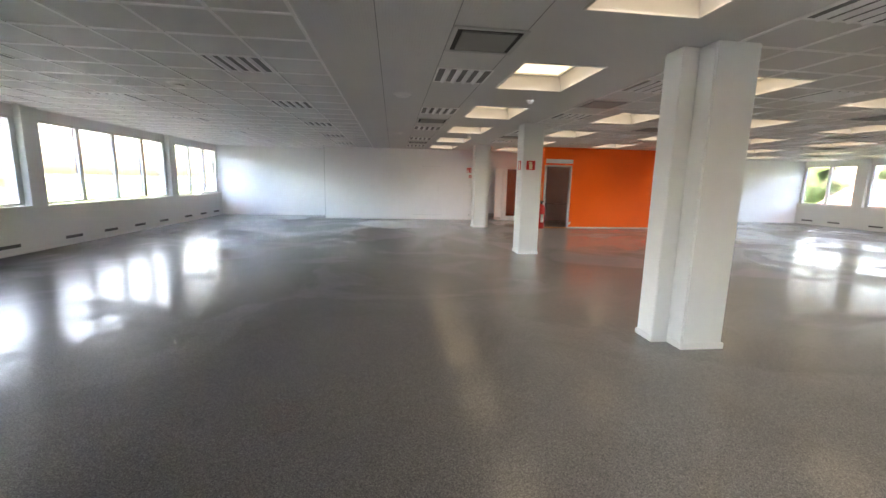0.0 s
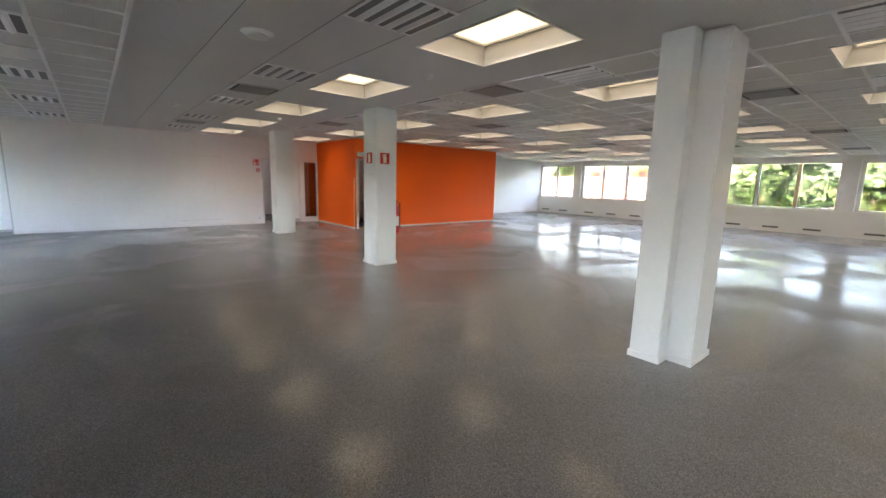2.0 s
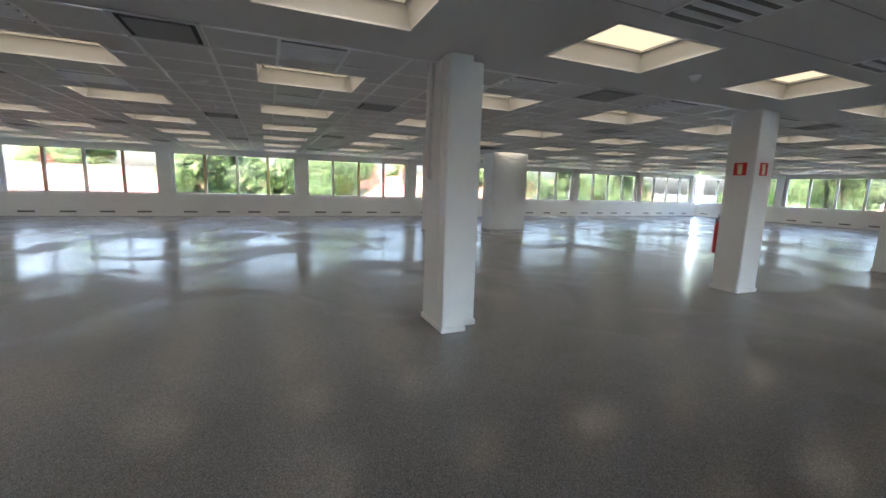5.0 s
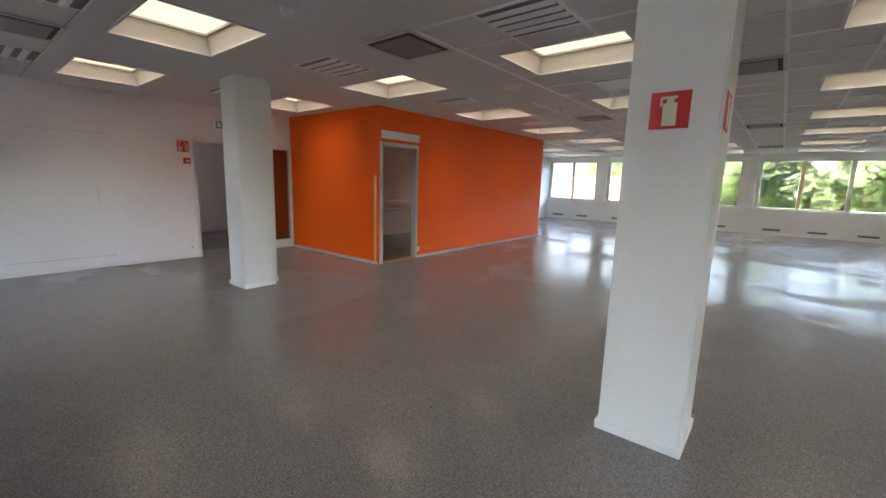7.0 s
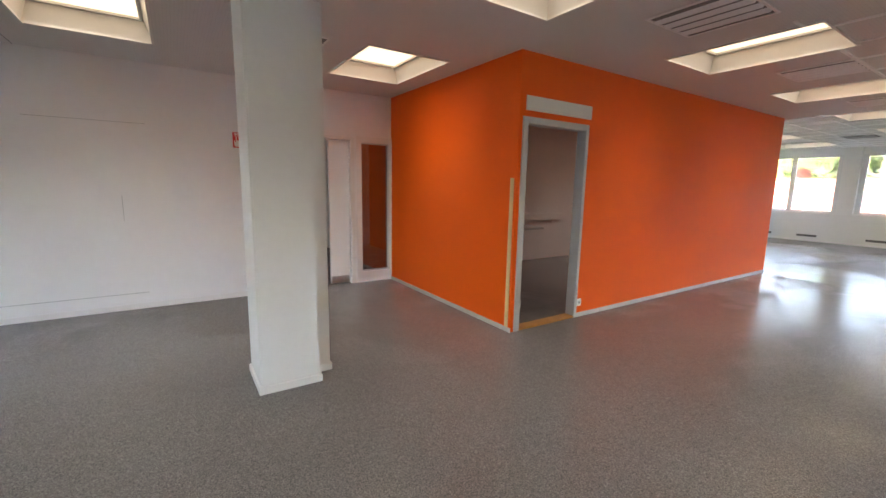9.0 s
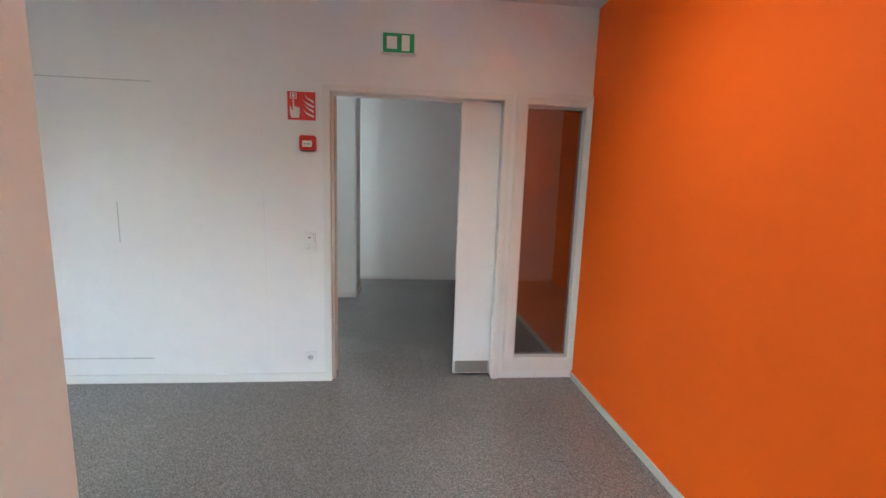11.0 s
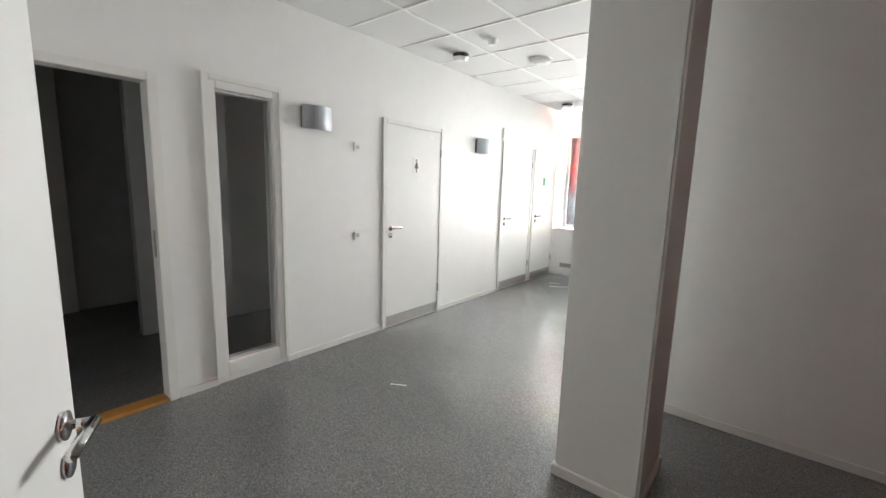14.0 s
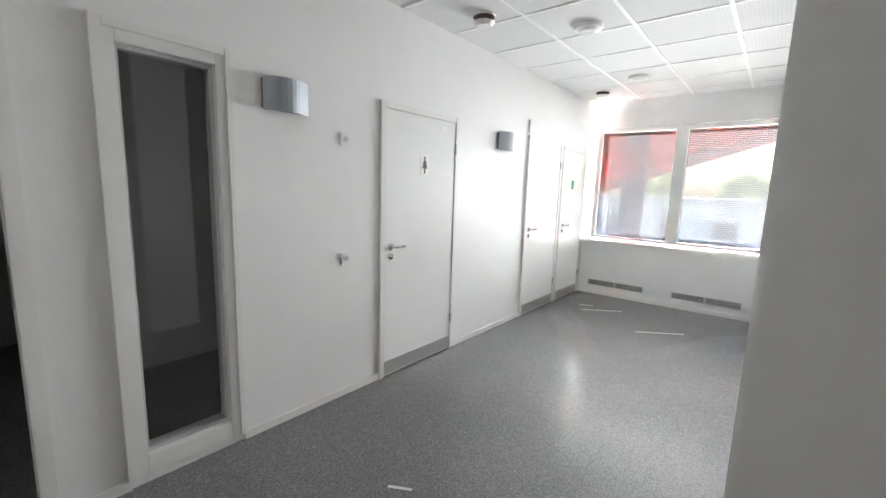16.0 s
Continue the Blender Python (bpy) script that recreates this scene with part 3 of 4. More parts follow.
def handle_set(m, parent):
    bm = bmesh.new()
    rot = Matrix.Rotation(radians(90), 4, 'X')
    vs = cyl(bm, 0, 0, 0, 0.008, 0.026, m=rot)
    cyl(bm, 0, 0, 0.008, 0.045, 0.009, m=rot, seg=12)
    box(bm, -0.009, -0.055, -0.009, 0.115, -0.037, 0.009, bevel=0.004)
    vs = cyl(bm, 0, 0, 0, 0.008, 0.024, m=Matrix.Translation((0, 0, -0.075)) @ rot)
    bmesh.ops.transform(bm, matrix=m, verts=bm.verts)
    return part("handle", bm, M_CHROME, parent, "chrome lever handle and lock rose", smooth=True)
ang = math.degrees(math.atan2(0.44, -0.90))
ML = pose(3.30, YD + 0.118, 0, 0, 0, ang)
bm = boxes((0.0, -0.04, 0.012, 0.87, 0.0, 1.998), bevel=0.003)
bmesh.ops.transform(bm, matrix=ML, verts=bm.verts)
lf = part("open_leaf", bm, M_LEAF, d)
handle_set(ML @ pose(0.81, -0.04, 1.0) @ Matrix.Diagonal((-1, 1, 1, 1)), lf)
bm = boxes((0.02, -0.046, 0.025, 0.85, -0.04, 0.115)); bmesh.ops.transform(bm, matrix=ML, verts=bm.verts)
part("kick_plate", bm, M_STEEL, lf)

def side_light(name, m, w, z0, z1, fr, label, fe=None, glass=M_CLEAR):
    t = thing(name, label, "window", kind="structure", m=m)
    dp = 0.13
    fe = fr if fe is None else fe
    zb = z0 + fr + 0.03
    part("window_frame", boxes((0, -0.018, z0, fr, dp, z1), (w - fe, -0.018, z0, w, dp, z1), (fr, -0.018, z0, w - fe, dp, zb), (fr, -0.018, z1 - fr, w - fe, dp, z1), bevel=0.004), M_TRIM, t)
    o = 0.016
    part("architrave", boxes((-o, -0.028, z0, 0.028, -0.017, z1 + o), (w - 0.4 * fe, -0.028, z0, w, -0.017, z1 + o), (0.028, -0.028, z1 - 0.02, w - 0.4 * fe, -0.017, z1 + o), bevel=0.003), M_TRIM, t)
    q = 0.016
    part("glazing_bead", boxes((fr, 0.02, zb, fr + q, 0.07, z1 - fr), (w - fe - q, 0.02, zb, w - fe, 0.07, z1 - fr), (fr + q, 0.02, zb, w - fe - q, 0.07, zb + q), (fr + q, 0.02, z1 - fr - q, w - fe - q, 0.07, z1 - fr)), M_GREY, t)
    p = part("pane", boxes((fr + 0.002, 0.042, zb + 0.002, w - fe - 0.002, 0.048, z1 - fr - 0.002)), glass, t)
    p.visible_shadow = False
    return t
wall("wall_sidelight", (4.515, YD, 0, 4.56, YD + 0.1, 2.04), (4.56, YD, 0, OX0, YD + 0.1, 0.065))
side_light("window_side", pose(4.56, YD - 0.001, 0), OX0 - 4.56 - 0.002, 0.065, 2.04, 0.06, "narrow glazed side light in a white frame", 0.03, M_MIRRORY)

t = thing("fire_alarm_sign", "red fire alarm sign with white hand and flames", "sign")
part("plate", boxes((3.028, YD - 0.004, 1.81, 3.205, YD, 1.987)), M_RED, t)
bm = bmesh.new()
hand = ((3.052, 1.822), (3.098, 1.822), (3.106, 1.850), (3.106, 1.886), (3.099, 1.893), (3.094, 1.886), (3.089, 1.896), (3.083, 1.888), (3.078, 1.898), (3.071, 1.890), (3.071, 1.934), (3.066, 1.939), (3.061, 1.934), (3.061, 1.868), (3.054, 1.874), (3.050, 1.893), (3.043, 1.893), (3.043, 1.850))
bm.faces.new([bm.verts.new((a, YD - 0.006, b)) for a, b in hand])
r = bmesh.ops.extrude_face_region(bm, geom=list(bm.faces))
for v in [g for g in r["geom"] if isinstance(g, bmesh.types.BMVert)]:
    v.co.y += 0.002
part("hand_pictogram", bm, M_WHITE, t)
part("button_outline", boxes((3.045, YD - 0.006, 1.942, 3.087, YD - 0.004, 1.947), (3.045, YD - 0.006, 1.975, 3.087, YD - 0.004, 1.980), (3.045, YD - 0.006, 1.947, 3.050, YD - 0.004, 1.975), (3.082, YD - 0.006, 1.947, 3.087, YD - 0.004, 1.975)), M_WHITE, t)
bm = bmesh.new(); cyl(bm, 3.066, YD, 0.004, 0.006, 0.010, seg=16, m=Matrix.Translation((0, 0, 1.961)) @ Matrix.Rotation(radians(90), 4, 'X'))
part("button_pictogram", bm, M_WHITE, t)
bm = bmesh.new()
for i in range(4):
    z = 1.832 + i * 0.031
    top, low = [], []
    for j in range(9):
        u = j / 8
        zz = z + 0.050 * (1 - u) ** 1.6 - 0.004 * math.sin(u * 2 * math.pi)
        half = 0.0095 * u ** 0.7 * (1 - 0.25 * u) + 0.0004
        x = 3.124 + 0.012 * (i % 2) + (0.070 - 0.012 * (i % 2)) * u
        top.append((x, min(zz + half, 1.982))); low.append((x, zz - half))
    bm.faces.new([bm.verts.new((a, YD - 0.006, b)) for a, b in top + low[::-1]])
r = bmesh.ops.extrude_face_region(bm, geom=list(bm.faces))
for v in [g for g in r["geom"] if isinstance(g, bmesh.types.BMVert)]:
    v.co.y += 0.002
part("flame_pictogram", bm, M_WHITE, t)
t = thing("alarm_call_point", "red manual fire alarm call point on the wall", "alarm button")
part("housing", boxes((3.107, YD - 0.05, 1.613, 3.21, YD, 1.71), bevel=0.008), M_RED, t)
part("button_plate", boxes((3.128, YD - 0.053, 1.636, 3.189, YD - 0.05, 1.676)), M_WHITE, t)
bm = bmesh.new()
for xx in (3.140, 3.155, 3.170):
    box(bm, xx, YD - 0.055, 1.652, xx + 0.008, YD - 0.053, 1.660)
part("arrow_marks", bm, M_BLACK, t)
t = thing("light_switch", "white double switch plate beside the door", "switch")
part("plate", boxes((3.118, YD - 0.012, 0.926, 3.20, YD, 1.076), bevel=0.005), M_PLASTIC, t)
part("dimmer", boxes((3.128, YD - 0.026, 1.005, 3.19, YD - 0.012, 1.067), bevel=0.005), M_PLASTIC, t)
part("display", boxes((3.15, YD - 0.028, 1.035, 3.168, YD - 0.026, 1.043)), M_SLOT, t)
for i in range(2):
    for j in range(2):
        part("rocker", boxes((3.134 + i * 0.027, YD - 0.019, 0.941 + j * 0.027, 3.158 + i * 0.027, YD - 0.012, 0.965 + j * 0.027), bevel=0.002), M_PLASTIC, t)

def socket(m, label="white wall socket plate near the floor"):
    t = thing("wall_socket", label, "socket", "wall sockets", m=m)
    part("plate", boxes((-0.041, -0.012, -0.041, 0.041, 0, 0.041), bevel=0.005), M_PLASTIC, t)
    bm = bmesh.new(); cyl(bm, 0, 0, 0.012, 0.0135, 0.02, m=Matrix.Rotation(radians(90), 4, 'X'))
    part("recess", bm, M_GREY, t)
    part("pin_holes", boxes((-0.012, -0.0145, -0.003, -0.006, -0.0135, 0.003), (0.006, -0.0145, -0.003, 0.012, -0.0135, 0.003)), M_BLACK, t)
socket(pose(3.15, YD, 0.18)); socket(pose(6.085, OY, 0.165))
t = thing("exit_sign", "green and white running-man exit sign", "exit sign")
part("housing", boxes((3.63, YD - 0.05, 2.245, 3.85, YD, 2.375), bevel=0.005), M_PLASTIC, t)
part("face", boxes((3.64, YD - 0.053, 2.25, 3.84, YD - 0.05, 2.365)), M_GREEN, t)
part("pictogram", boxes((3.665, YD - 0.055, 2.27, 3.73, YD - 0.053, 2.345), (3.76, YD - 0.055, 2.26, 3.81, YD - 0.053, 2.355)), M_WHITE, t)

# ---- ceiling fittings ----
def louvre(parent_m):
    t = thing("louvre_light", "recessed square louvre ceiling light, switched off", "ceiling light", "recessed louvre lights", m=parent_m)
    s = 0.28
    part("frame", boxes((-0.3, -0.3, -0.008, -s, 0.3, 0), (s, -0.3, -0.008, 0.3, 0.3, 0), (-s, -0.3, -0.008, s, -s, 0), (-s, s, -0.008, s, 0.3, 0)), M_BAR, t)
    part("housing", boxes((-s, -s, -0.003, s, s, -0.001)), M_LAMPBOX, t)
    for i in range(4):
        y = -0.18 + i * 0.12
        bm = boxes((y - 0.032, -s, -0.024, y + 0.032, s, -0.003))
        for v in bm.verts:
            if v.co.z < -0.01:
                v.co.x = y + (v.co.x - y) * 0.3
        part("reflector", bm, M_LOUVRE, t)
    return t
def cassette(m):
    t = thing("air_cassette", "dark grey ceiling air cassette with white frame", "air vent", "ceiling air cassettes", m=m)
    part("frame", boxes((-0.3, -0.3, -0.012, -0.265, 0.3, 0), (0.265, -0.3, -0.012, 0.3, 0.3, 0), (-0.265, -0.3, -0.012, 0.265, -0.265, 0), (-0.265, 0.265, -0.012, 0.265, 0.3, 0)), M_GREY, t)
    part("slot", boxes((-0.265, -0.265, -0.004, 0.265, 0.265, -0.001)), M_DARK, t)
    part("panel", boxes((-0.225, -0.225, -0.016, 0.225, 0.225, -0.004), bevel=0.004), M_ACGREY, t)
    return t
def diffuser(m):
    t = thing("round_diffuser", "round white ceiling air diffuser", "air diffuser", "round ceiling diffusers", m=m)
    bm = bmesh.new(); cyl(bm, 0, 0, -0.015, 0, 0.10, 0.13, 28)
    part("ring", bm, M_PLASTIC, t, smooth=False)
    bm = bmesh.new(); cyl(bm, 0, 0, -0.035, -0.022, 0.085, 0.085, 28)
    part("disc", bm, M_PLASTIC, t)
    bm = bmesh.new(); cyl(bm, 0, 0, -0.024, -0.013, 0.05, 0.05, 12)
    part("stem", bm, M_SLOT, t)
    return t
def detector(m):
    t = thing("smoke_detector", "small white round smoke detector", "smoke detector", "smoke detectors", m=m)
    bm = bmesh.new(); cyl(bm, 0, 0, -0.018, 0, 0.05, 0.055, 20); part("base", bm, M_PLASTIC, t)
    bm = bmesh.new(); cyl(bm, 0, 0, -0.05, -0.018, 0.03, 0.045, 20); part("head", bm, M_PLASTIC, t)
    return t
lamp = vent = disc = dete = None
LX = [-3.95, -1.39, 0.98, 3.30, 5.61, 7.95, 10.28, 12.62, 14.95]
for i, x in enumerate(LX):
    for k in range(-9, 6):
        y = row(k)
        if y > (YNW if x < XJ else OY if OX0 - 0.4 < x < OX1 + 0.4 else YD) - 0.4:
            continue
        if x == 3.30 and abs(((y - 3.2) + 2.45) % 4.9 - 2.45) < 0.55:
            continue
        z = pose(x, y, H - 0.006)
        if lamp is None: lamp = louvre(z)
        else: copy_thing(lamp, z)
    if x in (-3.95, -1.39):
        continue
    for k in range(-9, 5):
        y = row(k + 0.5)
        if (k + (1 if x in (3.30, 7.95, 12.62) else 0)) % 2 or (OX0 - 0.4 < x < OX1 + 0.4 and y > OY - 0.4):
            continue
        z = pose(x if x != 3.30 else 3.25, y, H - 0.006)
        if vent is None: vent = cassette(z)
        else: copy_thing(vent, z)
for x in (-2.54, 0.35, 5.08, 9.9, 14.7):
    for k in range(-9, 5, 2):
        z = pose(x, row(k + 0.5), H)
        if disc is None: disc = diffuser(z)
        else: copy_thing(disc, z)
for x in (-3.3, 2.17, 7.0, 11.9):
    for k in range(-9, 5, 2):
        z = pose(x, sky_row(k + 0.52), H)
        if dete is None: dete = detector(z)
        else: copy_thing(dete, z)

# ---- back room ----
XL = 0.60
YB, YE = 18.83, 22.57
wall("wall_back_left", (XL - 0.1, YD + 0.1, 0, XL, 15.92, HB), (XL - 0.1, 15.92, 2.05, XL, 16.80, HB), (XL - 0.1, 16.80, 0, XL, 17.05, HB), (XL - 0.1, 17.05, 2.10, XL, 17.585, HB), (XL - 0.1, 17.05, 0, XL, 17.585, 0.045), (XL - 0.1, 17.585, 0, XL, YE, HB))
wall("wall_back_end_low", (XL - 0.1, YE, 0, 3.2, YE + 0.3, 0.79))
wall("wall_back_end_head", (XL - 0.1, YE + 0.1, 2.36, 3.2, YE + 0.3, HB))
wall("wall_back_end_pier", (XL - 0.1, YE + 0.1, 0.79, 0.72, YE + 0.3, 2.36), (2.98, YE + 0.1, 0.79, 3.2, YE + 0.3, 2.36))
wall("wall_back_right", (2.98, YB, 0, 3.10, YE + 0.1, HB))
wall("wall_back_cross", (3.10, YB, 0, 6.25, YB + 0.12, HB))
# added closing wall; its orange stands in for bounce and side glass reflection
wall("wall_back_east", (6.15, YD + 0.3, 0, 6.25, YB, HB), m=M_ORANGE, label="added closing wall of the back room, orange for its reflected tint")
wall("wall_back_south", (XJ, YD + 0.1, 0, XL - 0.1, YD + 0.12, HB))
structure("ceiling_back", boxes((-2.2, YD + 0.1, HB, 6.3, YE + 0.4, HB + 0.05)), M_BOARDW, "white perforated tile ceiling of the back room", "ceiling")
bm = bmesh.new()
for i in range(5):
    x = 1.24 + 0.6 * i
    if x < 2.95:
        box(bm, x - 0.012, YD + 0.1, HB - 0.006, x + 0.012, YE + 0.1, HB + 0.002)
for j in range(12):
    y = 15.81 + 0.6 * j
    box(bm, XL, y - 0.012, HB - 0.0055, 2.98, y + 0.012, HB + 0.002)
structure("ceiling_grid_back", bm, M_BAR, "white metal ceiling grid bars", "ceiling grid")
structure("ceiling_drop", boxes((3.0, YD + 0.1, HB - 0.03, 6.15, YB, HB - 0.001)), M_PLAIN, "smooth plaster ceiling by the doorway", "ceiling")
for b in ((XL, 17.585, 0, XL + 0.012, 18.6, 0.05), (XL, 19.5, 0, XL + 0.012, 20.78, 0.05), (XL, 16.81, 0, XL + 0.012, 17.05, 0.05), (3.1, YB - 0.012, 0, 6.15, YB, 0.05), (XL + 0.012, YE - 0.012, 0, 2.98, YE, 0.05)):
    base(*b)
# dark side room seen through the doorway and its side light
wall("wall_dark_room", (-2.3, 15.62, 0, -2.2, 18.4, HB), (-2.2, 18.3, 0, XL - 0.1, 18.4, HB), m=M_DARKROOM, label="side room wall, shade of the unlit room in its grey")
wall("wall_dark_nib", (-0.95, 17.0, 0, -0.85, 18.3, HB), m=M_DARKROOM, label="side room partition, shade of the unlit room in its grey")
d = thing("door_3", "open doorway with white frame to an unlit room", "doorway", kind="structure")
part("door_frame", boxes((XL - 0.11, 15.90, 0, XL + 0.015, 15.955, 2.05), (XL - 0.11, 16.745, 0, XL + 0.015, 16.80, 2.05), (XL - 0.11, 15.955, 2.0, XL + 0.015, 16.745, 2.05), bevel=0.004), M_TRIM, d)
part("threshold", boxes((XL - 0.11, 15.955, 0, XL + 0.01, 16.745, 0.02), bevel=0.005), M_OAK, d, "worn oak threshold")
part("strike_plate", boxes((XL - 0.06, 16.741, 0.95, XL - 0.03, 16.745, 1.12)), M_STEEL, d)
side_light("window_inner", pose(XL + 0.001, 17.05, 0, 0, 0, 90), 0.535, 0.045, 2.10, 0.07, "tall narrow inner window in a white frame")

def closed_door(name, y0, y1, top, m_label, handle_left=True):
    d = thing(name, m_label, "door", kind="structure")
    f = 0.045
    part("door_frame", boxes((XL, y0, 0, XL + 0.022, y0 + f, top), (XL, y1 - f, 0, XL + 0.022, y1, top), (XL, y0 + f, top - f, XL + 0.022, y1 - f, top), bevel=0.004), M_TRIM, d)
    lf = part("leaf", boxes((XL, y0 + f + 0.003, 0.012, XL + 0.014, y1 - f - 0.003, top - f - 0.003), bevel=0.002), M_LEAF, d)
    part("kick_plate", boxes((XL + 0.014, y0 + f + 0.01, 0.02, XL + 0.017, y1 - f - 0.01, 0.125)), M_STEEL, lf, "brushed steel kick plate")
    m = pose(XL + 0.014, y0 + f + 0.06, 1.02, 0, 0, 90)
    handle_set(m, lf)
    for z in (0.25, 1.75):
        part("hinge", boxes((XL + 0.014, y1 - f - 0.01, z, XL + 0.03, y1 - f + 0.008, z + 0.09), bevel=0.003), M_STEEL, d)
    return d, lf
d, lf = closed_door("door_4", 18.60, 19.50, 2.06, "closed white lavatory door with pictogram and kick plate")
bm = boxes((XL + 0.014, 19.02, 1.565, XL + 0.0155, 19.11, 1.72))
part("sign_plate", bm, M_WHITE, lf, "white pictogram plate")
bm = bmesh.new()
box(bm, XL + 0.0155, 19.055, 1.685, XL + 0.0165, 19.077, 1.707)
vs = [bm.verts.new((XL + 0.0165, 19.066 + a, z)) for a, z in ((-0.012, 1.68), (0.012, 1.68), (0.03, 1.615), (0.01, 1.615), (0.01, 1.575), (-0.01, 1.575), (-0.01, 1.615), (-0.03, 1.615))]
bm.faces.new(vs)
part("pictogram", bm, M_BLACK, lf)
part("number_plate", boxes((XL + 0.014, 19.25, 1.93, XL + 0.0155, 19.33, 1.965)), M_WHITE, lf)
d, lf = closed_door("door_5", 20.78, 21.69, 2.07, "closed white door with small label and kick plate")
part("sign_plate", boxes((XL + 0.014, 21.10, 1.52, XL + 0.0155, 21.34, 1.60)), M_WHITE, lf)
part("label_bar", boxes((XL + 0.0155, 21.12, 1.54, XL + 0.0165, 21.18, 1.58), (XL + 0.0155, 21.2, 1.55, XL + 0.0165, 21.32, 1.57)), M_GREY, lf)
d, lf = closed_door("door_6", 21.73, 22.54, 2.04, "closed white door beside the window wall")
part("sign_plate", boxes((XL + 0.014, 22.05, 1.5, XL + 0.0155, 22.13, 1.62)), M_GREEN, lf)
tagged(new("door_sign", mesh(boxes((XL, 20.77, 2.10, XL + 0.02, 21.63, 2.23), bevel=0.004), M_PLASTIC)), "blank white sign board above the white door", "sign")
def wall_lamp(y):
    t = thing("wall_lamp", "curved grey-blue metal wall lamp, switched off", "wall lamp", "wall lamps")
    bm = bmesh.new(); n = 10; w, z0, z1 = 0.27, 1.855, 2.035
    pts = [(XL + 0.03 + 0.06 * math.sin(math.pi * i / n), y - w / 2 + w * i / n) for i in range(n + 1)]
    fr = [[bm.verts.new((px, py, z)) for px, py in pts] for z in (z0, z1)]
    bk = [[bm.verts.new((px - 0.006, py, z)) for px, py in pts] for z in (z0, z1)]
    for i in range(n):
        bm.faces.new((fr[0][i], fr[0][i + 1], fr[1][i + 1], fr[1][i])); bm.faces.new((bk[0][i], bk[1][i], bk[1][i + 1], bk[0][i + 1]))
        bm.faces.new((fr[1][i], fr[1][i + 1], bk[1][i + 1], bk[1][i])); bm.faces.new((fr[0][i], bk[0][i], bk[0][i + 1], fr[0][i + 1]))
    part("shade", bm, M_BLUEGREY, t)
    part("back_plate", boxes((XL, y - w / 2, z0 + 0.01, XL + 0.028, y + w / 2, z1 - 0.01), bevel=0.004), M_LAMPBOX, t)
wall_lamp(17.885); wall_lamp(20.27)
socket(pose(XL, 18.30, 1.76, 0, 0, 90)); socket(pose(XL, 18.30, 0.977, 0, 0, 90))
# end window with sill, vents
t = thing("window_end", "white two-light window with lowered fine blind", "window", kind="structure")
WZ0, WZ1 = 0.81, 2.34
part("window_frame", boxes((0.72, YE + 0.12, WZ0, 2.98, YE + 0.2, WZ0 + 0.04), (0.72, YE + 0.12, WZ1 - 0.04, 2.98, YE + 0.2, WZ1 + 0.02), (0.72, YE + 0.12, WZ0 + 0.04, 0.77, YE + 0.2, WZ1 - 0.04), (1.70, YE + 0.11, WZ0 + 0.04, 1.84, YE + 0.2, WZ1 - 0.04), (2.93, YE + 0.12, WZ0 + 0.04, 2.98, YE + 0.2, WZ1 - 0.04)), M_FRAME, t)
for a, b in ((0.77, 1.70), (1.84, 2.93)):
    p = part("pane", boxes((a, YE + 0.155, WZ0 + 0.041, b, YE + 0.161, WZ1 - 0.041)), M_GLASS_END, t); p.visible_shadow = False
part("window_sill", boxes((XL + 0.002, YE - 0.05, 0.755, 2.978, YE + 0.12, 0.79), bevel=0.006), M_TRIM, t)
for a, b in ((0.79, 1.68), (1.86, 2.91)):
    bm = bmesh.new(); z = WZ0 + 0.06
    while z < WZ1 - 0.06:
        box(bm, a, YE + 0.132, z, b, YE + 0.141, z + 0.0012); z += 0.022
    tagged(part("blind", bm, M_PLASTIC, t, "fine white horizontal blind slats"), kind="stuff")
for a in (0.77, 1.87):
    t = thing("vent_grille", "pale metal vent grille below the end window", "vent grille", "end wall vent grilles")
    part("frame", boxes((a, YE - 0.006, 0.13, a + 0.75, YE, 0.138), (a, YE - 0.006, 0.202, a + 0.75, YE, 0.21), (a, YE - 0.006, 0.138, a + 0.008, YE, 0.202), (a + 0.742, YE - 0.006, 0.138, a + 0.75, YE, 0.202), (a + 0.36, YE - 0.006, 0.138, a + 0.39, YE, 0.202)), M_GREY, t)
    part("backing", boxes((a + 0.008, YE - 0.002, 0.138, a + 0.742, YE, 0.202)), M_SLOT, t)
    for k in range(5):
        part("slat", boxes((a + 0.008, YE - 0.006, 0.144 + k * 0.012, a + 0.742, YE - 0.001, 0.148 + k * 0.012)), M_GREY, t)
def dome(x, y):
    t = thing("ceiling_speaker", "round white ceiling detector plate", "ceiling fixture", "round ceiling fixtures")
    bm = bmesh.new(); cyl(bm, x, y, HB - 0.03, HB, 0.10, 0.11, 28); part("body", bm, M_PLASTIC, t)
    bm = bmesh.new(); cyl(bm, x, y, HB - 0.045, HB - 0.03, 0.05, 0.09, 28); part("cap", bm, M_PLASTIC, t)
def valve(x, y):
    t = thing("exhaust_valve", "round exhaust air valve with dark gap", "air valve", "exhaust valves")
    bm = bmesh.new(); cyl(bm, x, y, HB - 0.012, HB, 0.075, 0.085, 24); part("collar", bm, M_PLASTIC, t)
    # solid black drum stands in for the shade in the open gap
    bm = bmesh.new(); cyl(bm, x, y, HB - 0.04, HB - 0.012, 0.07, 0.08, 24); part("gap", bm, M_BLACK, t)
    bm = bmesh.new(); cyl(bm, x, y, HB - 0.075, HB - 0.045, 0.055, 0.08, 24); part("disc", bm, M_PLASTIC, t)
valve(1.0, 19.25); valve(0.95, 22.0); dome(1.55, 19.85); dome(1.5, 21.5)
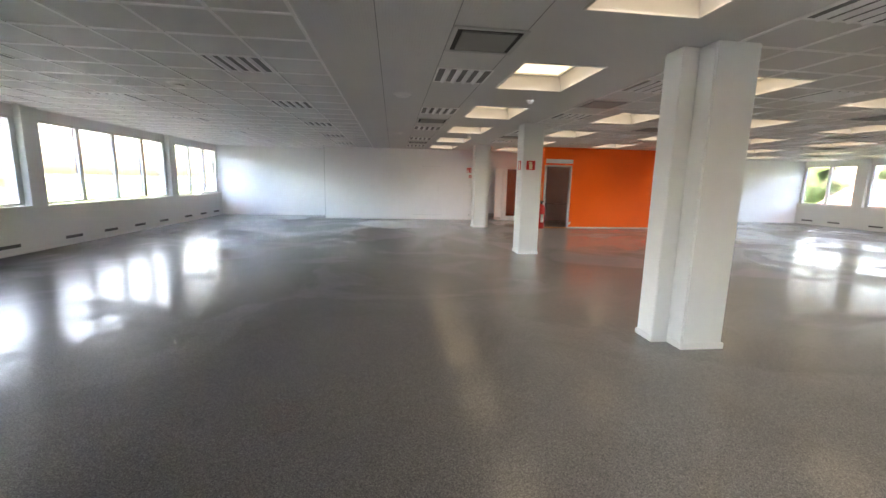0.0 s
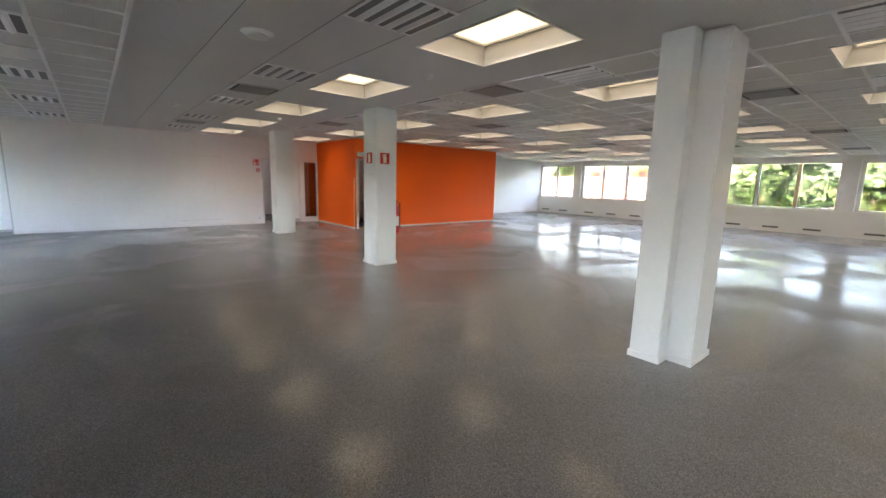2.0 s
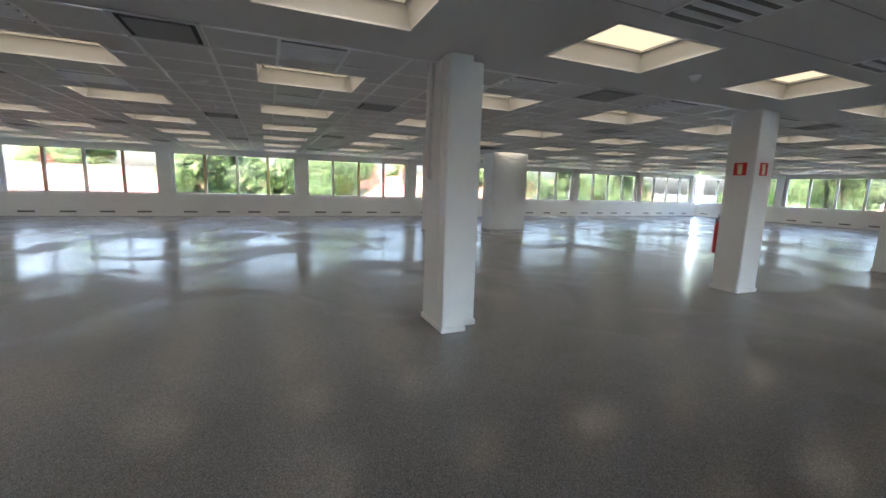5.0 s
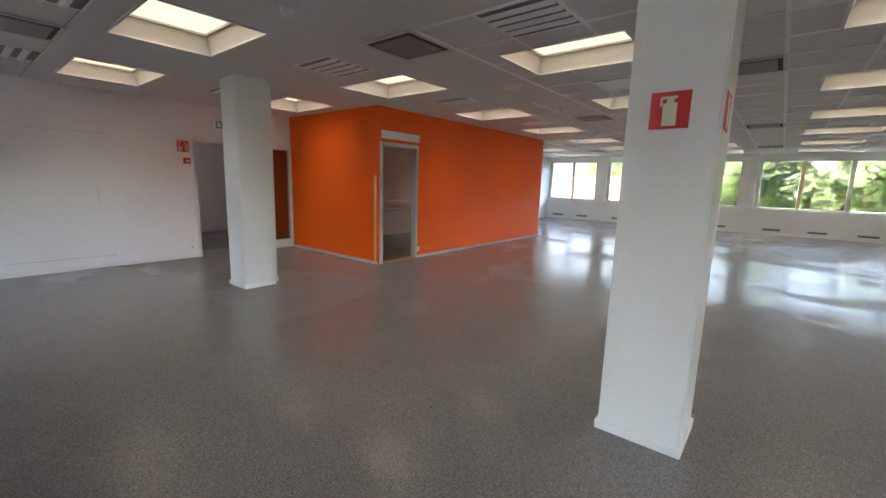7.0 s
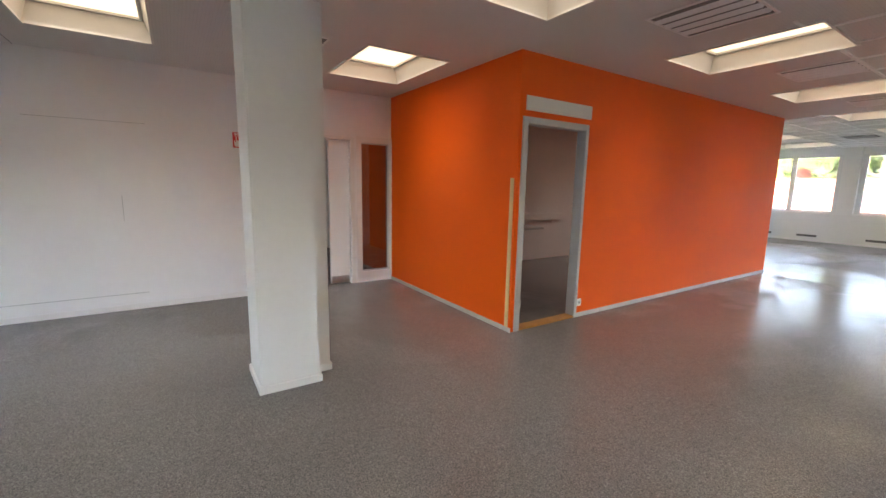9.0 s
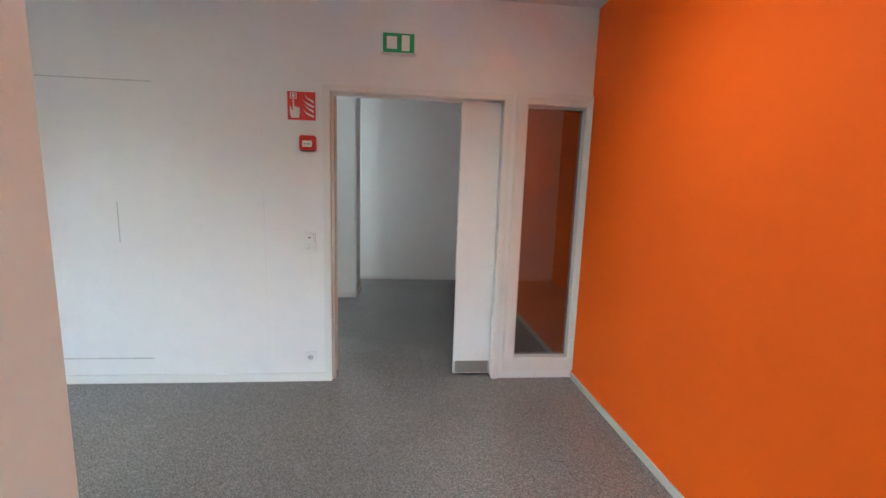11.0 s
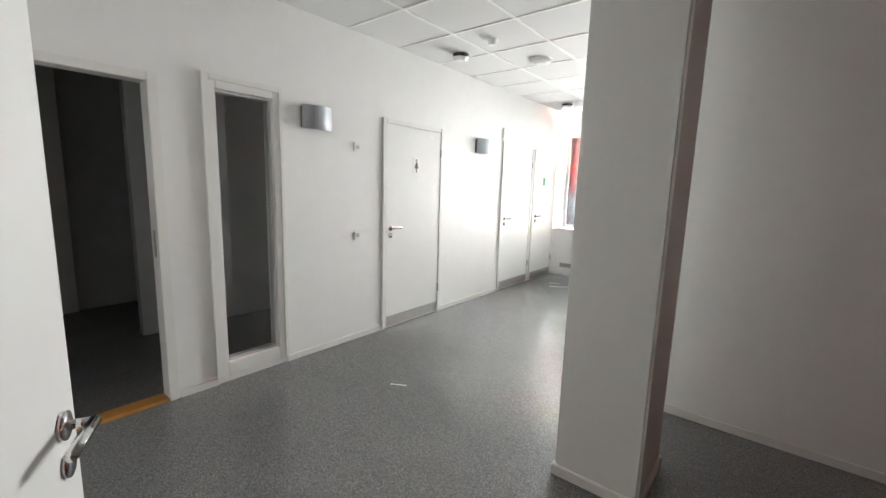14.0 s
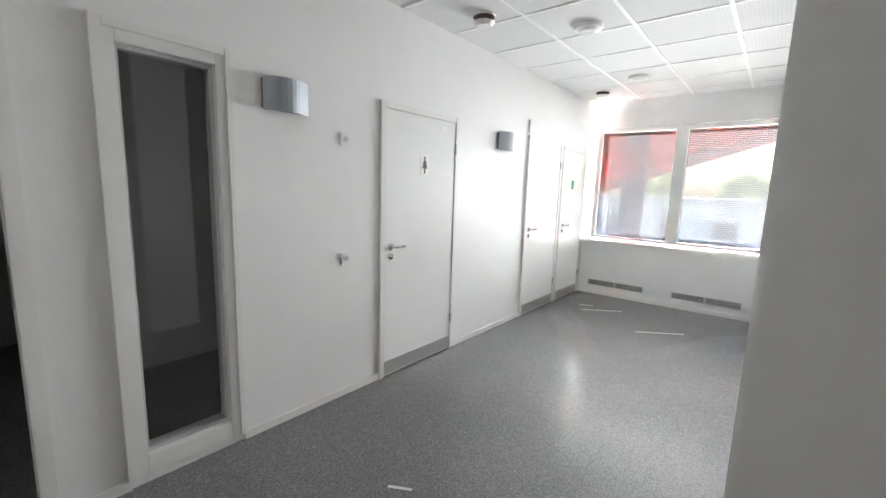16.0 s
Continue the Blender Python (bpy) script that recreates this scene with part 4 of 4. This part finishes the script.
detector(pose(1.45, 19.1, HB))

# ---- outside ----
GZ = -4.2
structure("ground", boxes((-1500, -1500, GZ - 0.5, 1500, 1500, GZ)), M_ASPH, "grey asphalt ground around the building", "ground")
structure("lawn", boxes((26, -400, GZ, 900, 400, GZ + 0.06), (-900, -400, GZ, -58, 400, GZ + 0.06)), M_GRASS, "green lawn beyond the yard", "lawn")
def house(x, y, w, d, h, rh, wallm, roofm, rz=0):
    t = thing("house", "low house with a pitched red roof", "house", "houses across the street", m=pose(x, y, GZ, 0, 0, rz))
    part("wall", boxes((-w / 2, -d / 2, 0, w / 2, d / 2, h)), wallm, t)
    bm = bmesh.new(); o = 0.5
    v = [bm.verts.new(c) for c in ((-w / 2 - o, -d / 2 - o, h), (w / 2 + o, -d / 2 - o, h), (w / 2 + o, d / 2 + o, h), (-w / 2 - o, d / 2 + o, h), (0, -d / 2 - o, h + rh), (0, d / 2 + o, h + rh))]
    for f in ((0, 1, 4), (1, 2, 5, 4), (2, 3, 5), (3, 0, 4, 5), (0, 3, 2, 1)):
        bm.faces.new([v[i] for i in f])
    rf = part("roof", bm, roofm, t)
    part("chimney", boxes((0.6, -0.5, h + rh - 1.2, 1.4, 0.4, h + rh + 0.8)), M_BRICK, rf)
    for k in range(int(d // 3)):
        part("window", boxes((-w / 2 - 0.04, -d / 2 + 1 + k * 3, h - 2.1, -w / 2 + 0.02, -d / 2 + 2.3 + k * 3, h - 0.8)), M_FARGLASS, t)
def leaf_clump(bm, c, r, n, rnd):
    for _ in range(n):
        p = Vector((rnd.gauss(0, 1), rnd.gauss(0, 1), rnd.gauss(0, 0.8))).normalized() * r * rnd.uniform(0.45, 1.05) + c
        a = Vector((rnd.uniform(-1, 1), rnd.uniform(-1, 1), rnd.uniform(-1, 1))).normalized()
        b = a.orthogonal().normalized(); s = rnd.uniform(0.12, 0.30)
        q = [bm.verts.new(p + a * s), bm.verts.new(p + b * s * 0.7), bm.verts.new(p - a * s), bm.verts.new(p - b * s * 0.7)]
        bm.faces.new(q)
def tree(seed, h):
    rnd = random.Random(seed)
    t = thing("tree", "leafy green broadleaf tree outside the windows", "tree", "trees outside")
    bm = bmesh.new(); cyl(bm, 0, 0, 0, h * 0.6, 0.22, 0.1, 9)
    limbs = []
    for k in range(7):
        az, el = k * 2.4 + rnd.random(), rnd.uniform(0.5, 1.1)
        st = Vector((0, 0, h * rnd.uniform(0.28, 0.55))); L = h * rnd.uniform(0.22, 0.36)
        dr = Vector((math.cos(az) * math.cos(el), math.sin(az) * math.cos(el), math.sin(el)))
        r = bmesh.ops.create_cone(bm, cap_ends=True, segments=6, radius1=0.09, radius2=0.03, depth=L)
        m = Matrix.Translation(st + dr * L / 2) @ dr.to_track_quat('Z', 'Y').to_matrix().to_4x4()
        bmesh.ops.transform(bm, matrix=m, verts=r["verts"]); limbs.append(st + dr * L)
    part("trunk", bm, M_BARK, t)
    bm = bmesh.new()
    for e in limbs + [Vector((0, 0, h * 0.8)), Vector((0.4, 0.2, h * 0.92))]:
        for _ in range(3):
            leaf_clump(bm, e + Vector((rnd.gauss(0, h * 0.07), rnd.gauss(0, h * 0.07), rnd.gauss(0, h * 0.05))), h * rnd.uniform(0.09, 0.15), 130, rnd)
    part("crown", bm, M_LEAVES, t)
    return t
TREES = [tree(s, 9.0) for s in (3, 7, 11)]
rnd = random.Random(5)
spots = [(rnd.uniform(52, 75), -60 + 6.2 * k + rnd.uniform(-2, 2)) for k in range(20)] + [(rnd.uniform(34, 40), y) for y in (3, 0, -20, -24, 9, -33)] \
    + [(rnd.uniform(-62, -80), -40 + 5.2 * k + rnd.uniform(-2, 2)) for k in range(24)] + [(rnd.uniform(-15, 20), 85 + rnd.uniform(-6, 6)) for k in range(6)] + [(x, -62 + rnd.uniform(-5, 5)) for x in range(-10, 40, 6)]
for i, (x, y) in enumerate(spots):
    m = pose(x, y, GZ, 0, 0, rnd.uniform(0, 360)) @ Matrix.Scale(rnd.uniform(0.8, 1.25), 4)
    if i < 3:
        TREES[i].matrix_basis = m
    else:
        c = copy_thing(TREES[i % 3], m); c.matrix_basis = m
for x, y, w, d_, h, rh, wm, rz in ((44, 22, 9, 16, 3.2, 3.4, M_FACADE, 20), (47, 8, 8, 11, 3.4, 3.0, M_FACADE, 75), (40, -9, 9, 12, 3.0, 3.6, M_FACADE, 95), (50, -30, 10, 14, 3.4, 3.2, M_FACADE, 10), (58, 36, 11, 16, 4.0, 3.0, M_BRICK, 0), (66, -12, 10, 12, 5.0, 3.0, M_FACADE, 60), (48, -48, 10, 12, 4.0, 3.0, M_FACADE, 40), (10, -48, 10, 14, 3.4, 3.0, M_FACADE, 90)):
    house(x, y, w, d_, h, rh, wm, M_ROOF, rz)
def car(m, paint):
    t = thing("car", "parked car in the yard outside", "car", "parked cars", m=m)
    bm = boxes((-0.85, -2.1, 0.28, 0.85, 2.1, 0.85), bevel=0.15); part("body", bm, paint, t)
    bm = boxes((-0.75, -1.2, 0.85, 0.75, 1.3, 1.42))
    for v in bm.verts:
        if v.co.z > 1:
            v.co.x *= 0.82; v.co.y *= 0.68
    part("cabin", bm, M_FARGLASS, t)
    part("roof", boxes((-0.6, -0.8, 1.42, 0.6, 0.85, 1.46), bevel=0.015), paint, t)
    for x in (-0.78, 0.78):
        for y in (-1.3, 1.3):
            bm = bmesh.new(); cyl(bm, 0, 0, -0.1, 0.1, 0.31, m=Matrix.Rotation(radians(90), 4, 'Y')); bmesh.ops.translate(bm, verts=bm.verts, vec=(x, y, 0.31)); part("wheel", bm, M_TYRE, t)
for i in range(13):
    car(pose(-30 - (i % 2) * 14, -4 + i * 2.9, GZ, 0, 0, 90 + rnd.uniform(-4, 4)), M_CARS[(i * 3) % 4 if i % 3 else 0])
t = thing("entrance_canopy", "sloping red entrance canopy outside the end window", "canopy")
bm = boxes((-1.6, 24.75, 2.35, 4.6, 26.6, 3.4))
for v in bm.verts:
    if v.co.z < 3:
        v.co.z = 1.62 + 0.335 * v.co.x
part("slab", bm, M_CANOPY, t)
# first sheet is an added unseen cover keeping sun off the end window
part("sun_cover_and_flashing", boxes((-1.6, 22.9, 2.9, 5.5, 24.7, 2.95), (-1.6, 24.7, 3.4, 4.6, 26.65, 3.45)), M_CANOPY, t)
bm = bmesh.new(); cyl(bm, 0.76, 24.5, GZ, 2.9, 0.20, seg=24)
part("post", bm, M_POST, t, "blue-grey round post", smooth=True)
t = thing("warehouse", "long white industrial building far off", "building", m=pose(6, 70, GZ))
part("wall", boxes((-30, -6, 0, 30, 6, 5.0)), M_WALL, t)
part("roof", boxes((-30.5, -6.5, 5.0, 30.5, 6.5, 5.4)), M_GREY, t)
for k in range(12):
    part("window", boxes((-28 + k * 5, -6.06, 1.6, -26 + k * 5, -6, 3.2)), M_FARGLASS, t)

# ---- small marks ----
def scuff(name, b, material, label, category):
    tagged(new(name, mesh(boxes(b), material)), label, category)
M_SCUFF = mat("grey_scuff", (0.58, 0.58, 0.56), 0.7, var=0.2, scale=20)
M_GLINT = mat("pale_floor_glint", (0.72, 0.72, 0.70), 0.5, var=0.1, scale=15)
scuff("wall_scuff", (1.94, YD - 0.0045, 0.98, 1.946, YD - 0.003, 1.25), M_SCUFF, "thin grey vertical scratch on the white wall", "scuff")
scuff("wall_scuff", (1.25, YD - 0.0045, 2.0, 2.2, YD - 0.003, 2.006), M_SCUFF, "thin grey scratch along the wall panel edge", "scuff")
scuff("wall_scuff", (0.9, YD - 0.0045, 0.175, 2.1, YD - 0.003, 0.183), M_SCUFF, "grey scrape near the foot of the wall", "scuff")
# sun glints on the floor, painted as thin pale strips
for x, y, a, L in ((1.25, 21.75, 35, 0.5), (2.0, 21.35, 35, 0.5), (1.02, 21.85, 20, 0.16), (1.55, 17.9, 30, 0.12)):
    b = boxes((-L / 2, -0.008, 0, L / 2, 0.008, 0.0015))
    bmesh.ops.transform(b, matrix=pose(x, y, 0.0005, 0, 0, a), verts=b.verts)
    tagged(new("floor_glint", mesh(b, M_GLINT)), "thin pale strip on the floor, a painted sun glint", "tape")
rnd = random.Random(9)
for x, y in ((0.9, 11.2), (2.3, 9.2), (5.2, 9.6), (3.7, 10.4), (7.5, 5.5), (3.1, 17.66), (0.4, 10.0)):
    b = bmesh.new(); bmesh.ops.create_icosphere(b, subdivisions=1, radius=0.012)
    for v in b.verts:
        v.co *= rnd.uniform(0.6, 1.3); v.co.z = v.co.z * 0.5 + 0.006
    ob = tagged(new("debris", mesh(b, M_BLACK)), "small dark crumb of debris on the floor", "debris"); ob.location = (x, y, 0)
